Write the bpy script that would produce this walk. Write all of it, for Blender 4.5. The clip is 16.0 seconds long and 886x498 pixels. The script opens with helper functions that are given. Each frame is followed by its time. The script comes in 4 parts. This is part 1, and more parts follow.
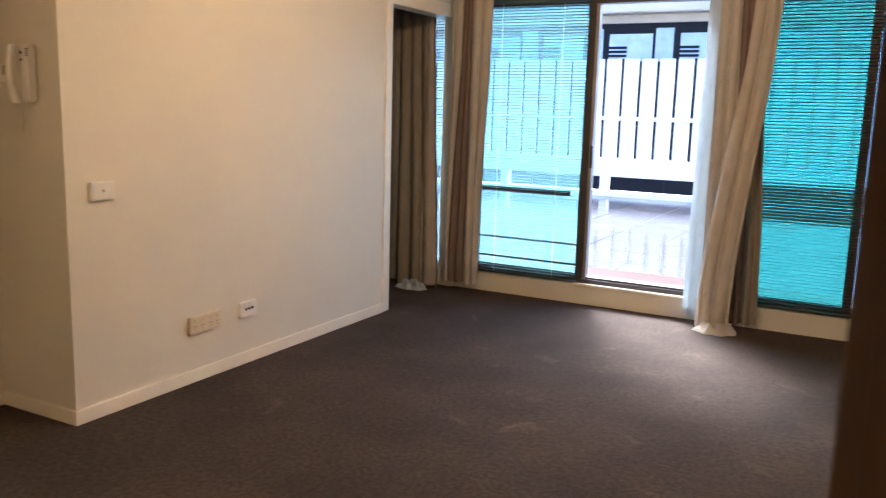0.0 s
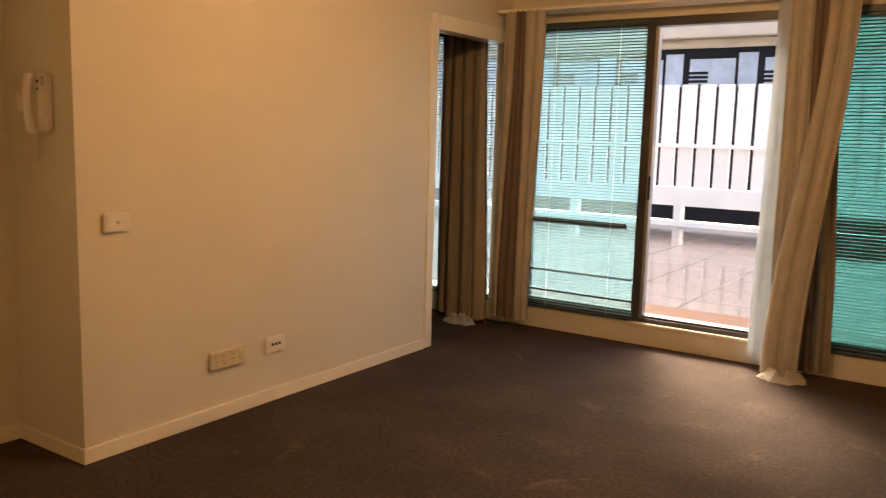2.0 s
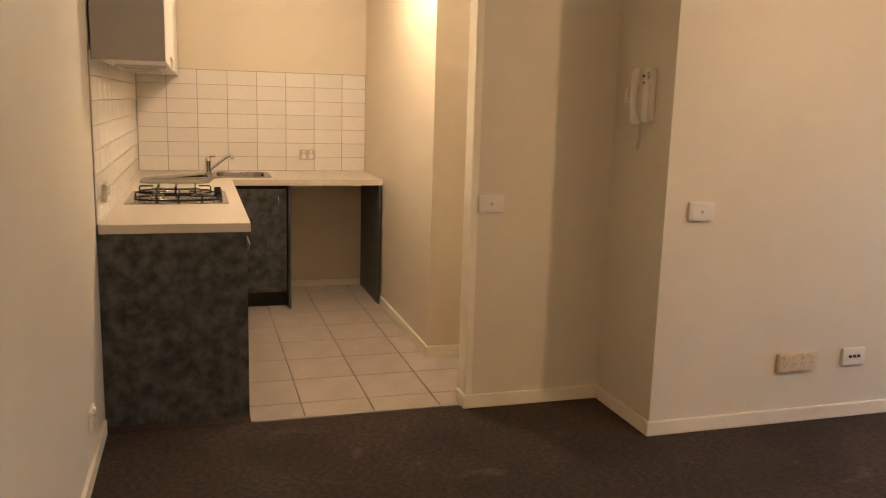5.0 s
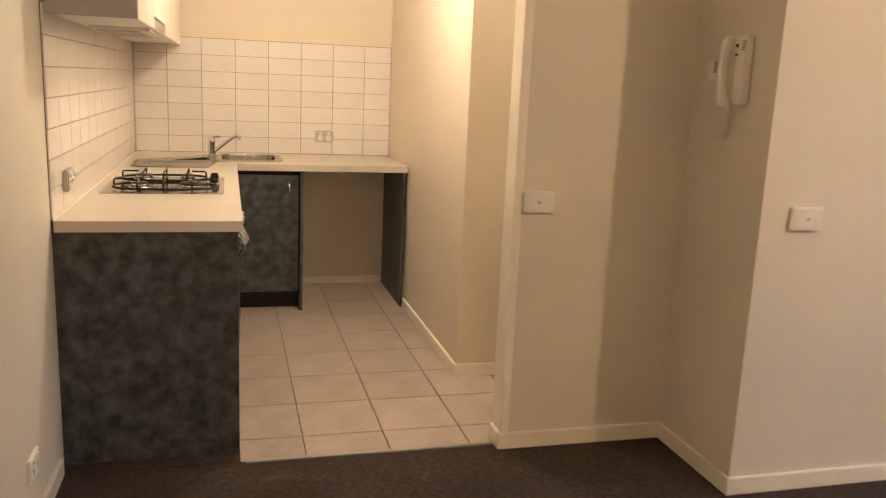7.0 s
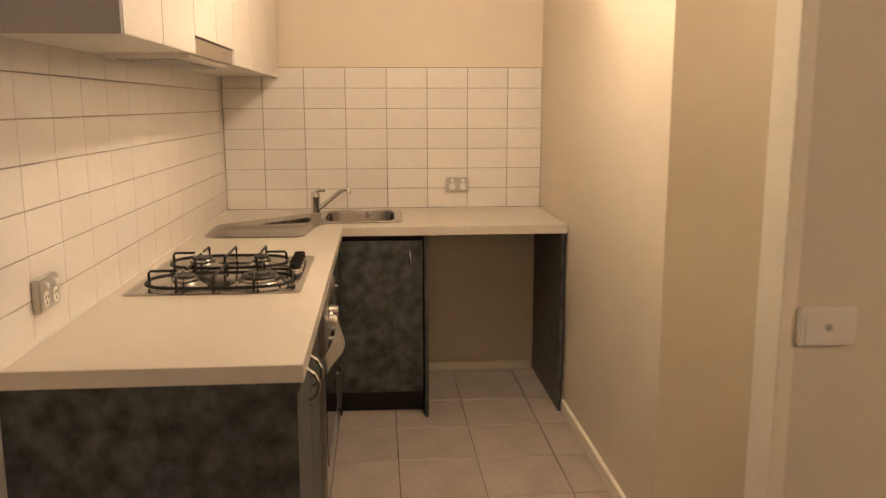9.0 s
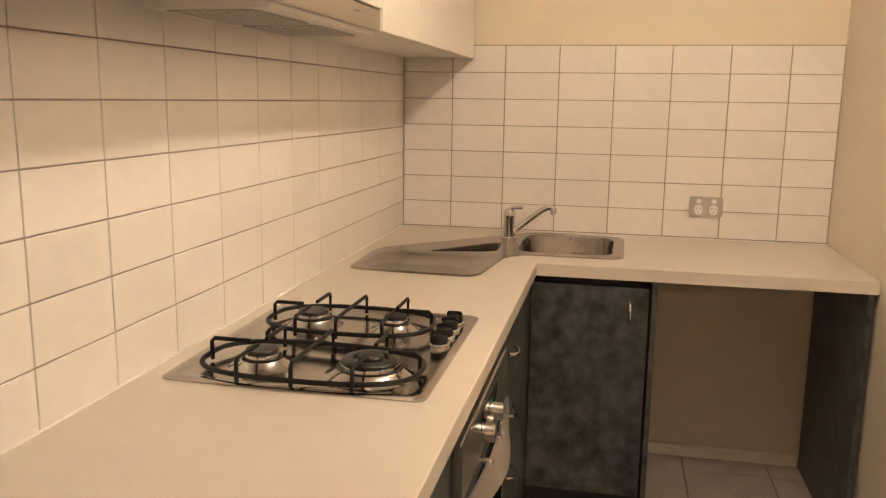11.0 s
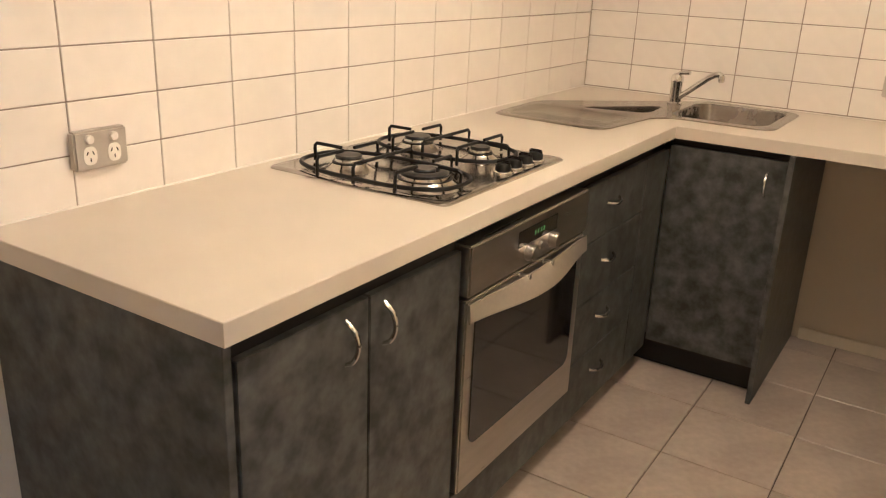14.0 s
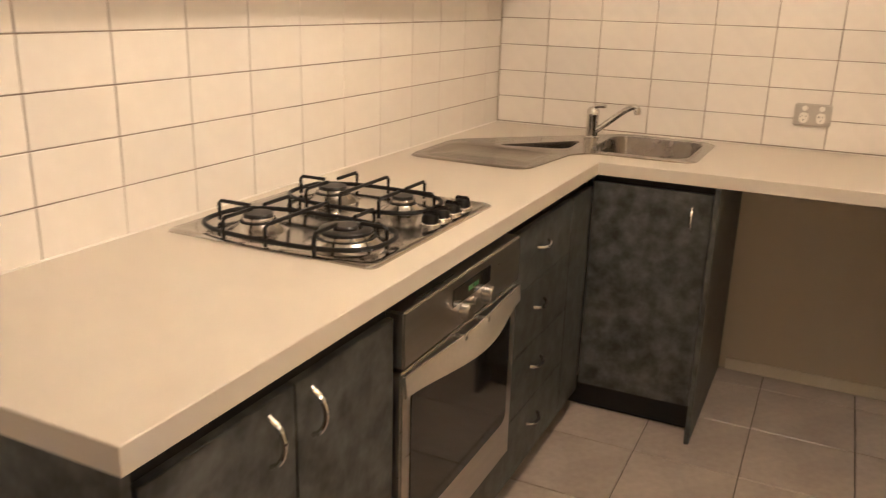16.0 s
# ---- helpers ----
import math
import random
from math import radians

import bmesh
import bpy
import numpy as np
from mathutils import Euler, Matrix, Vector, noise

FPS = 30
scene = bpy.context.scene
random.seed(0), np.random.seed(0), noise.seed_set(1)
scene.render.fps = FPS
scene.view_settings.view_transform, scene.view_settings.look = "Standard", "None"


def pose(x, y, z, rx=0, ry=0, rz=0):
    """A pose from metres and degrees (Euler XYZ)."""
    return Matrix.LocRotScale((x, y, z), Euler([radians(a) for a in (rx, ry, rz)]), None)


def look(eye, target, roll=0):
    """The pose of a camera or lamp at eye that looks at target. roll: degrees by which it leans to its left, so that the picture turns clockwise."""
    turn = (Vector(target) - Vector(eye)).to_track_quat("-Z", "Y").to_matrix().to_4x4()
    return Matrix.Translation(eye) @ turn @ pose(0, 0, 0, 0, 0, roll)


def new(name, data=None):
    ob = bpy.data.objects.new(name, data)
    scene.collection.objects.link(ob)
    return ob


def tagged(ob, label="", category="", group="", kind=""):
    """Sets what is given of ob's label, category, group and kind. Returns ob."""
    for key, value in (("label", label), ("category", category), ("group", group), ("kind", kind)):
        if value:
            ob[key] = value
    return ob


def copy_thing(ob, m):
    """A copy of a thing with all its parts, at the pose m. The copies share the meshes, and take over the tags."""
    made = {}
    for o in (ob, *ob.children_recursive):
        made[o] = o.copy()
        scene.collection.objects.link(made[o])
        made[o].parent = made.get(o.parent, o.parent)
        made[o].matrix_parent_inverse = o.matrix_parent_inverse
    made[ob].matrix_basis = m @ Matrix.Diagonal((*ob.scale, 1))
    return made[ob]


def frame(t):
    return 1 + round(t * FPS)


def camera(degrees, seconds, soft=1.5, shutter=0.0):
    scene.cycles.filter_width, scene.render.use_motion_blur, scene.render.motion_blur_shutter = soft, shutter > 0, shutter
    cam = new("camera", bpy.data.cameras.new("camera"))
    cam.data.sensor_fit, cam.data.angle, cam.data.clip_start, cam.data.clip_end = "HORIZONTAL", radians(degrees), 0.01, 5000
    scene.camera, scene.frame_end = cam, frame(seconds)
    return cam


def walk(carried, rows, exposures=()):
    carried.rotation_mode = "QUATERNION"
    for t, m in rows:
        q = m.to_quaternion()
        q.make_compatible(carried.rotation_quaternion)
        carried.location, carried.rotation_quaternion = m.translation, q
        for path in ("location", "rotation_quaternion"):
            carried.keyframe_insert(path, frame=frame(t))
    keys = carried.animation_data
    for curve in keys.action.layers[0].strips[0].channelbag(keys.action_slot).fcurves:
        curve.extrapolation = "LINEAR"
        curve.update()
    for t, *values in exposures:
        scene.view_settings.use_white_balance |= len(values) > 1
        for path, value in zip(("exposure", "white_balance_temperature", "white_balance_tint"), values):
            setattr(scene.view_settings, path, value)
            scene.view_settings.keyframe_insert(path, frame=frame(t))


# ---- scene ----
cam = camera(57.2, 16.0, soft=1.2, shutter=0.3)
PATH = [
    (0, (0.035, -0.322, 1.377), (-0.898, 1.415, 1.042), 1.6),
    (0.5, (-0.005, -0.218, 1.369), (-0.801, 1.59, 1.054), 0.7),
    (1, (0.019, -0.122, 1.38), (-0.751, 1.7, 1.085), 0.0),
    (1.5, (0.093, -0.035, 1.382), (-0.811, 1.727, 1.105), 1.8),
    (2, (0.111, 0.013, 1.397), (-0.997, 1.655, 1.119), 1.6),
    (2.5, (0.127, 0.037, 1.401), (-1.128, 1.571, 1.131), 1.7),
    (3, (0.132, 0.057, 1.409), (-1.398, 1.308, 1.106), 1.4),
    (3.5, (0.146, 0.035, 1.416), (-1.501, 1.124, 1.1), 2.3),
    (4, (0.135, 0.016, 1.423), (-1.654, 0.85, 1.103), 2.0),
    (4.5, (0.124, -0.014, 1.421), (-1.739, 0.634, 1.09), 1.4),
    (4.7, (0.111, -0.024, 1.425), (-1.768, 0.572, 1.088), 1.2),
    (6.8, (-0.453, 0.137, 1.402), (-2.337, 0.677, 1.005), 2.9),
    (7, (-0.583, 0.15, 1.396), (-2.475, 0.658, 0.997), 2.5),
    (7.5, (-0.915, 0.138, 1.414), (-2.818, 0.61, 1.017), -0.4),
    (8, (-1.253, 0.25, 1.397), (-3.183, 0.586, 0.993), 1.6),
    (8.5, (-1.541, 0.331, 1.399), (-3.486, 0.571, 1.001), 1.8),
    (9, (-1.855, 0.359, 1.422), (-3.818, 0.515, 1.074), -0.1),
    (9.5, (-2.145, 0.404, 1.419), (-4.12, 0.355, 1.103), -0.0),
    (9.7, (-2.255, 0.427, 1.423), (-4.227, 0.302, 1.113), 0.3),
    (11.8, (-3.024, 0.433, 1.386), (-4.893, -0.099, 0.915), -0.5),
    (12, (-3.022, 0.453, 1.383), (-4.869, -0.123, 0.874), -0.7),
    (12.5, (-3.014, 0.63, 1.373), (-4.751, -0.189, 0.817), 2.3),
    (13, (-2.974, 0.8, 1.374), (-4.606, -0.193, 0.782), 3.9),
    (13.5, (-2.874, 0.9, 1.362), (-4.477, -0.117, 0.732), 3.3),
    (14, (-2.816, 0.985, 1.364), (-4.407, -0.026, 0.698), 2.4),
    (14.5, (-2.822, 1.055, 1.373), (-4.402, 0.023, 0.71), 2.3),
    (15, (-2.823, 1.063, 1.374), (-4.387, -0.009, 0.736), 2.2),
    (15.5, (-2.827, 0.983, 1.377), (-4.427, -0.044, 0.755), 1.7),
    (16, (-2.948, 0.851, 1.369), (-4.673, 0.028, 0.78), 1.6),
]
EXPOSURES = [
    (0.0, 3.25, 5250, 9), (0.5, 3.03, 6600, 16), (1.0, 2.9, 7600, 19), (2.0, 2.68, 8600, 19), (3.0, 2.5, 9400, 22), (3.5, 2.86, 8600, 27),
    (4.0, 2.97, 6150, 13), (4.5, 2.98, 5600, 11), (7.0, 3.36, 5150, 9), (8.0, 3.2, 5300, 11), (8.5, 3.12, 5350, 11), (9.5, 2.84, 5300, 12), (12.0, 3.1, 5000, 10), (12.5, 3.02, 5000, 10), (13.5, 3.24, 4900, 10), (15.0, 3.38, 4850, 10), (16.0, 3.2, 5000, 11),
]
walk(cam, [(t, look(eye, target, roll)) for t, eye, target, roll in PATH], EXPOSURES)

# ---- world and light ----
world = bpy.data.worlds.new("overcast_sky")
scene.world = world
world.use_nodes = True
wn = world.node_tree
sky = wn.nodes.new("ShaderNodeTexSky")
sky.sky_type, sky.sun_disc = "NISHITA", False
sky.sun_elevation, sky.sun_rotation = radians(48), radians(330)
sky.air_density, sky.dust_density, sky.ozone_density = 1.0, 6.0, 1.0
wn.links.new(sky.outputs[0], wn.nodes["Background"].inputs[0])
wn.nodes["Background"].inputs[1].default_value = 0.15

sun_data = bpy.data.lights.new("sun", "SUN")
sun_data.energy, sun_data.angle, sun_data.color = 1.75, radians(18), (1.0, 0.97, 0.93)
sun = new("sun", sun_data)
sun.matrix_world = look((0, 0, 0), (0.35, -0.6, -0.77))

WARM = (1.0, 0.68, 0.38)


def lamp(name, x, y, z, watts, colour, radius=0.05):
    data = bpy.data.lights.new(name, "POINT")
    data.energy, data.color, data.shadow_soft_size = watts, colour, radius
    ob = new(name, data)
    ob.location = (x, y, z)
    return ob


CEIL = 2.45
AMBER_FILL, SOFT = (1.0, 0.54, 0.22), (1.0, 0.60, 0.29)
# All fittings unseen; the amber one is an added fill from the entry nook.
UNSEEN_LAMPS = [(-4.32, 0.74, 5.9, WARM), (-1.2, 2.9, 7.2, SOFT), (0.62, 0.45, 2.8, AMBER_FILL), (-3.82, 2.2, 1.9, WARM)]
for lx, ly, watts, tone in UNSEEN_LAMPS:
    lamp("unseen_ceiling_lamp", lx, ly, CEIL - 0.09, watts, tone)


# ---- materials ----
def material(name, colour, rough=0.6, metal=0.0, vary=0.12, scale=6.0, grain=90.0, bump=0.15, second=None, depth=0.002, spec=0.5, piece=0.0, stretch=(1, 1, 1)):
    """Two scales of variation over a base colour, roughness breakup and fine relief."""
    m = bpy.data.materials.new(name)
    m.use_nodes = True
    t = m.node_tree
    b = t.nodes["Principled BSDF"]
    coord = t.nodes.new("ShaderNodeTexCoord")
    mapping = t.nodes.new("ShaderNodeMapping")
    mapping.inputs["Scale"].default_value = stretch
    t.links.new(coord.outputs["Object"], mapping.inputs[0])
    big, fine = t.nodes.new("ShaderNodeTexNoise"), t.nodes.new("ShaderNodeTexNoise")
    for n, sc, d in ((big, scale, 4), (fine, grain, 3)):
        n.inputs["Scale"].default_value, n.inputs["Detail"].default_value = sc, d
        t.links.new(mapping.outputs[0], n.inputs["Vector"])
    c2 = second or tuple(min(1, c * (1 - vary)) for c in colour)
    c1 = colour if second else tuple(min(1, c * (1 + vary * 0.5)) for c in colour)
    ramp = t.nodes.new("ShaderNodeValToRGB")
    ramp.color_ramp.elements[0].position, ramp.color_ramp.elements[1].position = 0.32, 0.68
    ramp.color_ramp.elements[0].color, ramp.color_ramp.elements[1].color = (*c2, 1), (*c1, 1)
    t.links.new(big.outputs["Fac"], ramp.inputs[0])
    mix = t.nodes.new("ShaderNodeMix")
    mix.data_type, mix.blend_type = "RGBA", "MULTIPLY"
    mix.inputs[0].default_value = 1.0
    ramp2 = t.nodes.new("ShaderNodeValToRGB")
    lo = 1 - vary
    ramp2.color_ramp.elements[0].position, ramp2.color_ramp.elements[1].position = 0.3, 0.7
    ramp2.color_ramp.elements[0].color, ramp2.color_ramp.elements[1].color = (lo, lo, lo, 1), (1, 1, 1, 1)
    t.links.new(fine.outputs["Fac"], ramp2.inputs[0])
    t.links.new(ramp.outputs[0], mix.inputs[6])
    t.links.new(ramp2.outputs[0], mix.inputs[7])
    out = mix.outputs[2]
    if piece:
        info = t.nodes.new("ShaderNodeObjectInfo")
        rng = t.nodes.new("ShaderNodeMapRange")
        rng.inputs[3].default_value, rng.inputs[4].default_value = 1 - piece, 1
        t.links.new(info.outputs["Random"], rng.inputs[0])
        mul = t.nodes.new("ShaderNodeMix")
        mul.data_type, mul.blend_type = "RGBA", "MULTIPLY"
        mul.inputs[0].default_value = 1.0
        t.links.new(out, mul.inputs[6])
        t.links.new(rng.outputs[0], mul.inputs[7])
        out = mul.outputs[2]
    t.links.new(out, b.inputs["Base Color"])
    r = t.nodes.new("ShaderNodeMapRange")
    r.inputs[3].default_value, r.inputs[4].default_value = max(0.02, rough - 0.07), min(1, rough + 0.07)
    t.links.new(big.outputs["Fac"], r.inputs[0])
    t.links.new(r.outputs[0], b.inputs["Roughness"])
    b.inputs["Metallic"].default_value = metal
    b.inputs["Specular IOR Level"].default_value = spec
    if bump:
        bp = t.nodes.new("ShaderNodeBump")
        bp.inputs["Strength"].default_value, bp.inputs["Distance"].default_value = bump, depth
        t.links.new(fine.outputs["Fac"], bp.inputs["Height"])
        t.links.new(bp.outputs[0], b.inputs["Normal"])
    return m


def cloth(name, colour, through_light=0.35):
    m = material(name, colour, rough=0.9, vary=0.1, scale=9, grain=420, bump=0.25, depth=0.0008, spec=0.2)
    t = m.node_tree
    b = t.nodes["Principled BSDF"]
    tr = t.nodes.new("ShaderNodeBsdfTranslucent")
    tr.inputs[0].default_value = (*colour, 1)
    mix = t.nodes.new("ShaderNodeMixShader")
    mix.inputs[0].default_value = through_light
    t.links.new(b.outputs[0], mix.inputs[1])
    t.links.new(tr.outputs[0], mix.inputs[2])
    t.links.new(mix.outputs[0], t.nodes["Material Output"].inputs[0])
    return m


def glass(name, colour, haze=0.0):
    """Thin pane: tinted clear, hazed by a worn sun film, with a Fresnel gloss."""
    m = bpy.data.materials.new(name)
    m.use_nodes = True
    t = m.node_tree
    clear, gloss, fres, mix = (t.nodes.new(k) for k in ("ShaderNodeBsdfTransparent", "ShaderNodeBsdfGlossy", "ShaderNodeFresnel", "ShaderNodeMixShader"))
    clear.inputs[0].default_value = (*colour, 1)
    gloss.inputs["Roughness"].default_value = 0.02
    fres.inputs[0].default_value = 1.45
    t.links.new(fres.outputs[0], mix.inputs[0])
    film, blur = t.nodes.new("ShaderNodeBsdfTranslucent"), t.nodes.new("ShaderNodeMixShader")
    film.inputs[0].default_value = (*colour, 1)
    blur.inputs[0].default_value = haze
    t.links.new(clear.outputs[0], blur.inputs[1])
    t.links.new(film.outputs[0], blur.inputs[2])
    t.links.new(blur.outputs[0], mix.inputs[1])
    t.links.new(gloss.outputs[0], mix.inputs[2])
    t.links.new(mix.outputs[0], t.nodes["Material Output"].inputs[0])
    return m


def glow(name, colour, strength):
    m = bpy.data.materials.new(name)
    m.use_nodes = True
    b = m.node_tree.nodes["Principled BSDF"]
    b.inputs["Base Color"].default_value = (*colour, 1)
    b.inputs["Emission Color"].default_value = (*colour, 1)
    b.inputs["Emission Strength"].default_value = strength
    return m


PAINT = material("wall_paint", (0.73, 0.68, 0.56), rough=0.55, vary=0.035, scale=1.6, grain=260, bump=0.12, depth=0.0008)
CREAM = material("cream_paint", (0.73, 0.65, 0.51), rough=0.55, vary=0.035, scale=1.6, grain=260, bump=0.12, depth=0.0008)
CEILING_PAINT = material("ceiling_paint", (0.82, 0.80, 0.76), rough=0.8, vary=0.03, scale=1.5, grain=200, bump=0.1)
TRIM = material("gloss_trim_paint", (0.90, 0.84, 0.70), rough=0.32, vary=0.04, scale=5, grain=70, bump=0.06)
CARPET = material("charcoal_carpet", (0.075, 0.056, 0.044), rough=0.98, vary=0.36, scale=2.2, grain=300, bump=0.5, depth=0.004, second=(0.046, 0.034, 0.027), spec=0.08)
ct_ = CARPET.node_tree
scuff, pile = ct_.nodes.new("ShaderNodeTexNoise"), ct_.nodes.new("ShaderNodeTexNoise")
scuff.inputs["Scale"].default_value, scuff.inputs["Detail"].default_value, scuff.inputs["Distortion"].default_value = 4.5, 7, 0.6
pile.inputs["Scale"].default_value, pile.inputs["Detail"].default_value = 45, 5
base_in = ct_.nodes["Principled BSDF"].inputs["Base Color"]
was = base_in.links[0].from_socket
ct_.nodes["Principled BSDF"].inputs["Sheen Weight"].default_value = 0.1
ct_.nodes["Principled BSDF"].inputs["Sheen Roughness"].default_value = 0.45
ct_.nodes["Principled BSDF"].inputs["Sheen Tint"].default_value = (0.75, 0.62, 0.55, 1)
for tex, lo, hi, gain in ((scuff, 0.63, 0.80, 1.9), (pile, 0.38, 0.66, 1.45)):
    ct_.links.new(ct_.nodes["Texture Coordinate"].outputs["Object"], tex.inputs["Vector"])
    rg = ct_.nodes.new("ShaderNodeMapRange")
    rg.inputs[1].default_value, rg.inputs[2].default_value, rg.inputs[3].default_value, rg.inputs[4].default_value = lo, hi, 0.85, gain
    ct_.links.new(tex.outputs["Fac"], rg.inputs[0])
    mx = ct_.nodes.new("ShaderNodeMix")
    mx.data_type, mx.blend_type = "RGBA", "MULTIPLY"
    mx.inputs[0].default_value = 1.0
    ct_.links.new(was, mx.inputs[6])
    ct_.links.new(rg.outputs[0], mx.inputs[7])
    was = mx.outputs[2]
ct_.links.new(was, base_in)
WALLTILE = material("white_glazed_tile", (0.82, 0.78, 0.725), rough=0.12, vary=0.03, scale=3, grain=30, bump=0.03, depth=0.001, piece=0.05)
GROUT = material("grey_grout", (0.36, 0.30, 0.25), rough=0.9, vary=0.2, scale=12, grain=200, bump=0.3)
FLOORTILE = material("beige_floor_tile", (0.47, 0.405, 0.345), rough=0.32, vary=0.12, scale=5, grain=40, bump=0.05, second=(0.37, 0.315, 0.27), piece=0.08)
FLOORGROUT = material("floor_grout", (0.13, 0.10, 0.08), rough=0.95, vary=0.25, scale=15, grain=200, bump=0.3)
BENCH = material("cream_laminate", (0.60, 0.55, 0.47), rough=0.36, vary=0.03, scale=8, grain=500, bump=0.04, depth=0.0004)
SLATE = material("slate_laminate", (0.108, 0.112, 0.108), rough=0.42, spec=0.3, vary=0.2, scale=20, grain=60, bump=0.06, depth=0.0006, second=(0.032, 0.033, 0.032))
BLACK = material("black_board", (0.007, 0.007, 0.007), rough=0.6, vary=0.2, scale=10, grain=120, bump=0.1)
STEEL = material("brushed_steel", (0.56, 0.53, 0.49), rough=0.3, metal=1.0, vary=0.08, scale=4, grain=60, bump=0.12, depth=0.0004, stretch=(1, 12, 12))
ALUSATIN = material("satin_steel", (0.62, 0.58, 0.52), rough=0.42, metal=0.85, vary=0.06, scale=6, grain=120, bump=0.05)
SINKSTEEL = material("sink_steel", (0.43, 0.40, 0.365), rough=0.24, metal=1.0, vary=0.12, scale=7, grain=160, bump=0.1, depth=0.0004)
# Sink steel darkened so the bowls hold their dark reflections in the colour.
SHADEDSTEEL = material("shaded_sink_steel", (0.30, 0.28, 0.26), rough=0.26, metal=1.0, vary=0.12, scale=7, grain=160, bump=0.1, depth=0.0004)
HOBSTEEL = material("polished_hob_steel", (0.50, 0.48, 0.45), rough=0.15, metal=1.0, vary=0.08, scale=6, grain=120, bump=0.03, depth=0.0003)
CHROME = material("chrome", (0.75, 0.74, 0.72), rough=0.09, metal=1.0, vary=0.04, scale=12, grain=90, bump=0.0)
ENAMEL = material("black_enamel_iron", (0.008, 0.0075, 0.007), rough=0.45, spec=0.3, vary=0.3, scale=20, grain=150, bump=0.25, depth=0.0006)
BURNER = material("burner_cap", (0.035, 0.033, 0.031), rough=0.38, metal=0.2, vary=0.3, scale=25, grain=120, bump=0.2)
OVENGLASS = material("dark_oven_glass", (0.012, 0.011, 0.010), rough=0.02, vary=0.1, scale=4, grain=30, bump=0.0, spec=0.8)
WHITEBOARD = material("white_cabinet_board", (0.80, 0.76, 0.70), rough=0.33, vary=0.03, scale=3, grain=120, bump=0.04)
# Grey carries the cabinet side's shade in its colour; also used on hood slots.
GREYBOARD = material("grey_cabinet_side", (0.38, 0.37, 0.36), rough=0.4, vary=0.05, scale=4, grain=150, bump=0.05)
PLASTIC = material("white_plastic", (0.82, 0.79, 0.73), rough=0.35, vary=0.03, scale=14, grain=200, bump=0.02)
IVORY = material("ivory_plastic", (0.72, 0.62, 0.45), rough=0.4, vary=0.05, scale=14, grain=200, bump=0.03)
SILVER = material("satin_silver_plastic", (0.52, 0.49, 0.45), rough=0.35, metal=0.5, vary=0.04, scale=14, grain=200, bump=0.02)
DARK = material("dark_slot", (0.02, 0.018, 0.016), rough=0.7, vary=0.2, scale=30, grain=200, bump=0.0)
ALU = material("bronze_aluminium", (0.085, 0.078, 0.072), rough=0.38, metal=0.35, vary=0.12, scale=5, grain=90, bump=0.05)
ALULIGHT = material("mill_aluminium", (0.42, 0.41, 0.40), rough=0.35, metal=0.7, vary=0.1, scale=6, grain=80, bump=0.05)
SLAT = material("blind_slat", (0.06, 0.085, 0.085), rough=0.5, vary=0.06, scale=6, grain=60, bump=0.02)
BEIGECLOTH = cloth("beige_curtain_cloth", (0.50, 0.44, 0.35), 0.18)
BROWNCLOTH = cloth("brown_curtain_cloth", (0.21, 0.155, 0.125), 0.08)
LINING = cloth("white_curtain_lining", (0.60, 0.67, 0.72), 0.36)
PALEBEIGE = cloth("pale_beige_curtain_cloth", (0.62, 0.56, 0.47), 0.25)
TAUPECLOTH = cloth("taupe_curtain_cloth", (0.30, 0.255, 0.19), 0.08)
GREENGLASS = glass("green_tinted_glass", (0.62, 0.87, 0.92), 0.10)
DEEPGLASS = glass("deep_green_glass", (0.22, 0.51, 0.51), 0.18)
PALEGLASS = glass("pale_glass", (0.66, 0.81, 0.87), 0.08)
WOODDOOR = material("brown_timber_door", (0.13, 0.065, 0.032), rough=0.45, vary=0.25, scale=3, grain=30, bump=0.15, stretch=(14, 14, 1))
PAVER = material("wet_stone_paver", (0.085, 0.074, 0.078), rough=0.14, spec=0.4, vary=0.18, scale=3, grain=60, bump=0.1, piece=0.12)
PAVERJOINT = material("paver_joint", (0.45, 0.44, 0.42), rough=0.8, vary=0.2, scale=8, grain=80, bump=0.2)
CONCRETE = material("white_painted_concrete", (0.86, 0.85, 0.84), rough=0.75, vary=0.06, scale=2, grain=50, bump=0.15)
REDTIMBER = material("red_wet_timber", (0.060, 0.015, 0.008), spec=0.15, rough=0.8, vary=0.4, scale=12, grain=60, bump=0.3, second=(0.025, 0.008, 0.005))
RENDER = material("beige_render", (0.55, 0.49, 0.42), rough=0.85, vary=0.08, scale=1, grain=30, bump=0.2)
BLUEFRAME = material("dark_window_frame", (0.010, 0.011, 0.016), spec=0.12, rough=0.6, vary=0.15, scale=3, grain=40, bump=0.05)
# Pale blue base colour stands in for sky reflected in the far panes.
SKYGLASS = material("far_glass_sky_reflection", (0.42, 0.52, 0.66), rough=0.08, vary=0.2, scale=0.6, grain=4, bump=0.0)
GROUND = material("far_asphalt", (0.05, 0.05, 0.052), rough=0.9, vary=0.3, scale=0.4, grain=20, bump=0.3)
GREENLED = glow("green_clock_digits", (0.05, 0.15, 0.03), 0.05)

# ---- building helpers ----
ORIGIN = {}


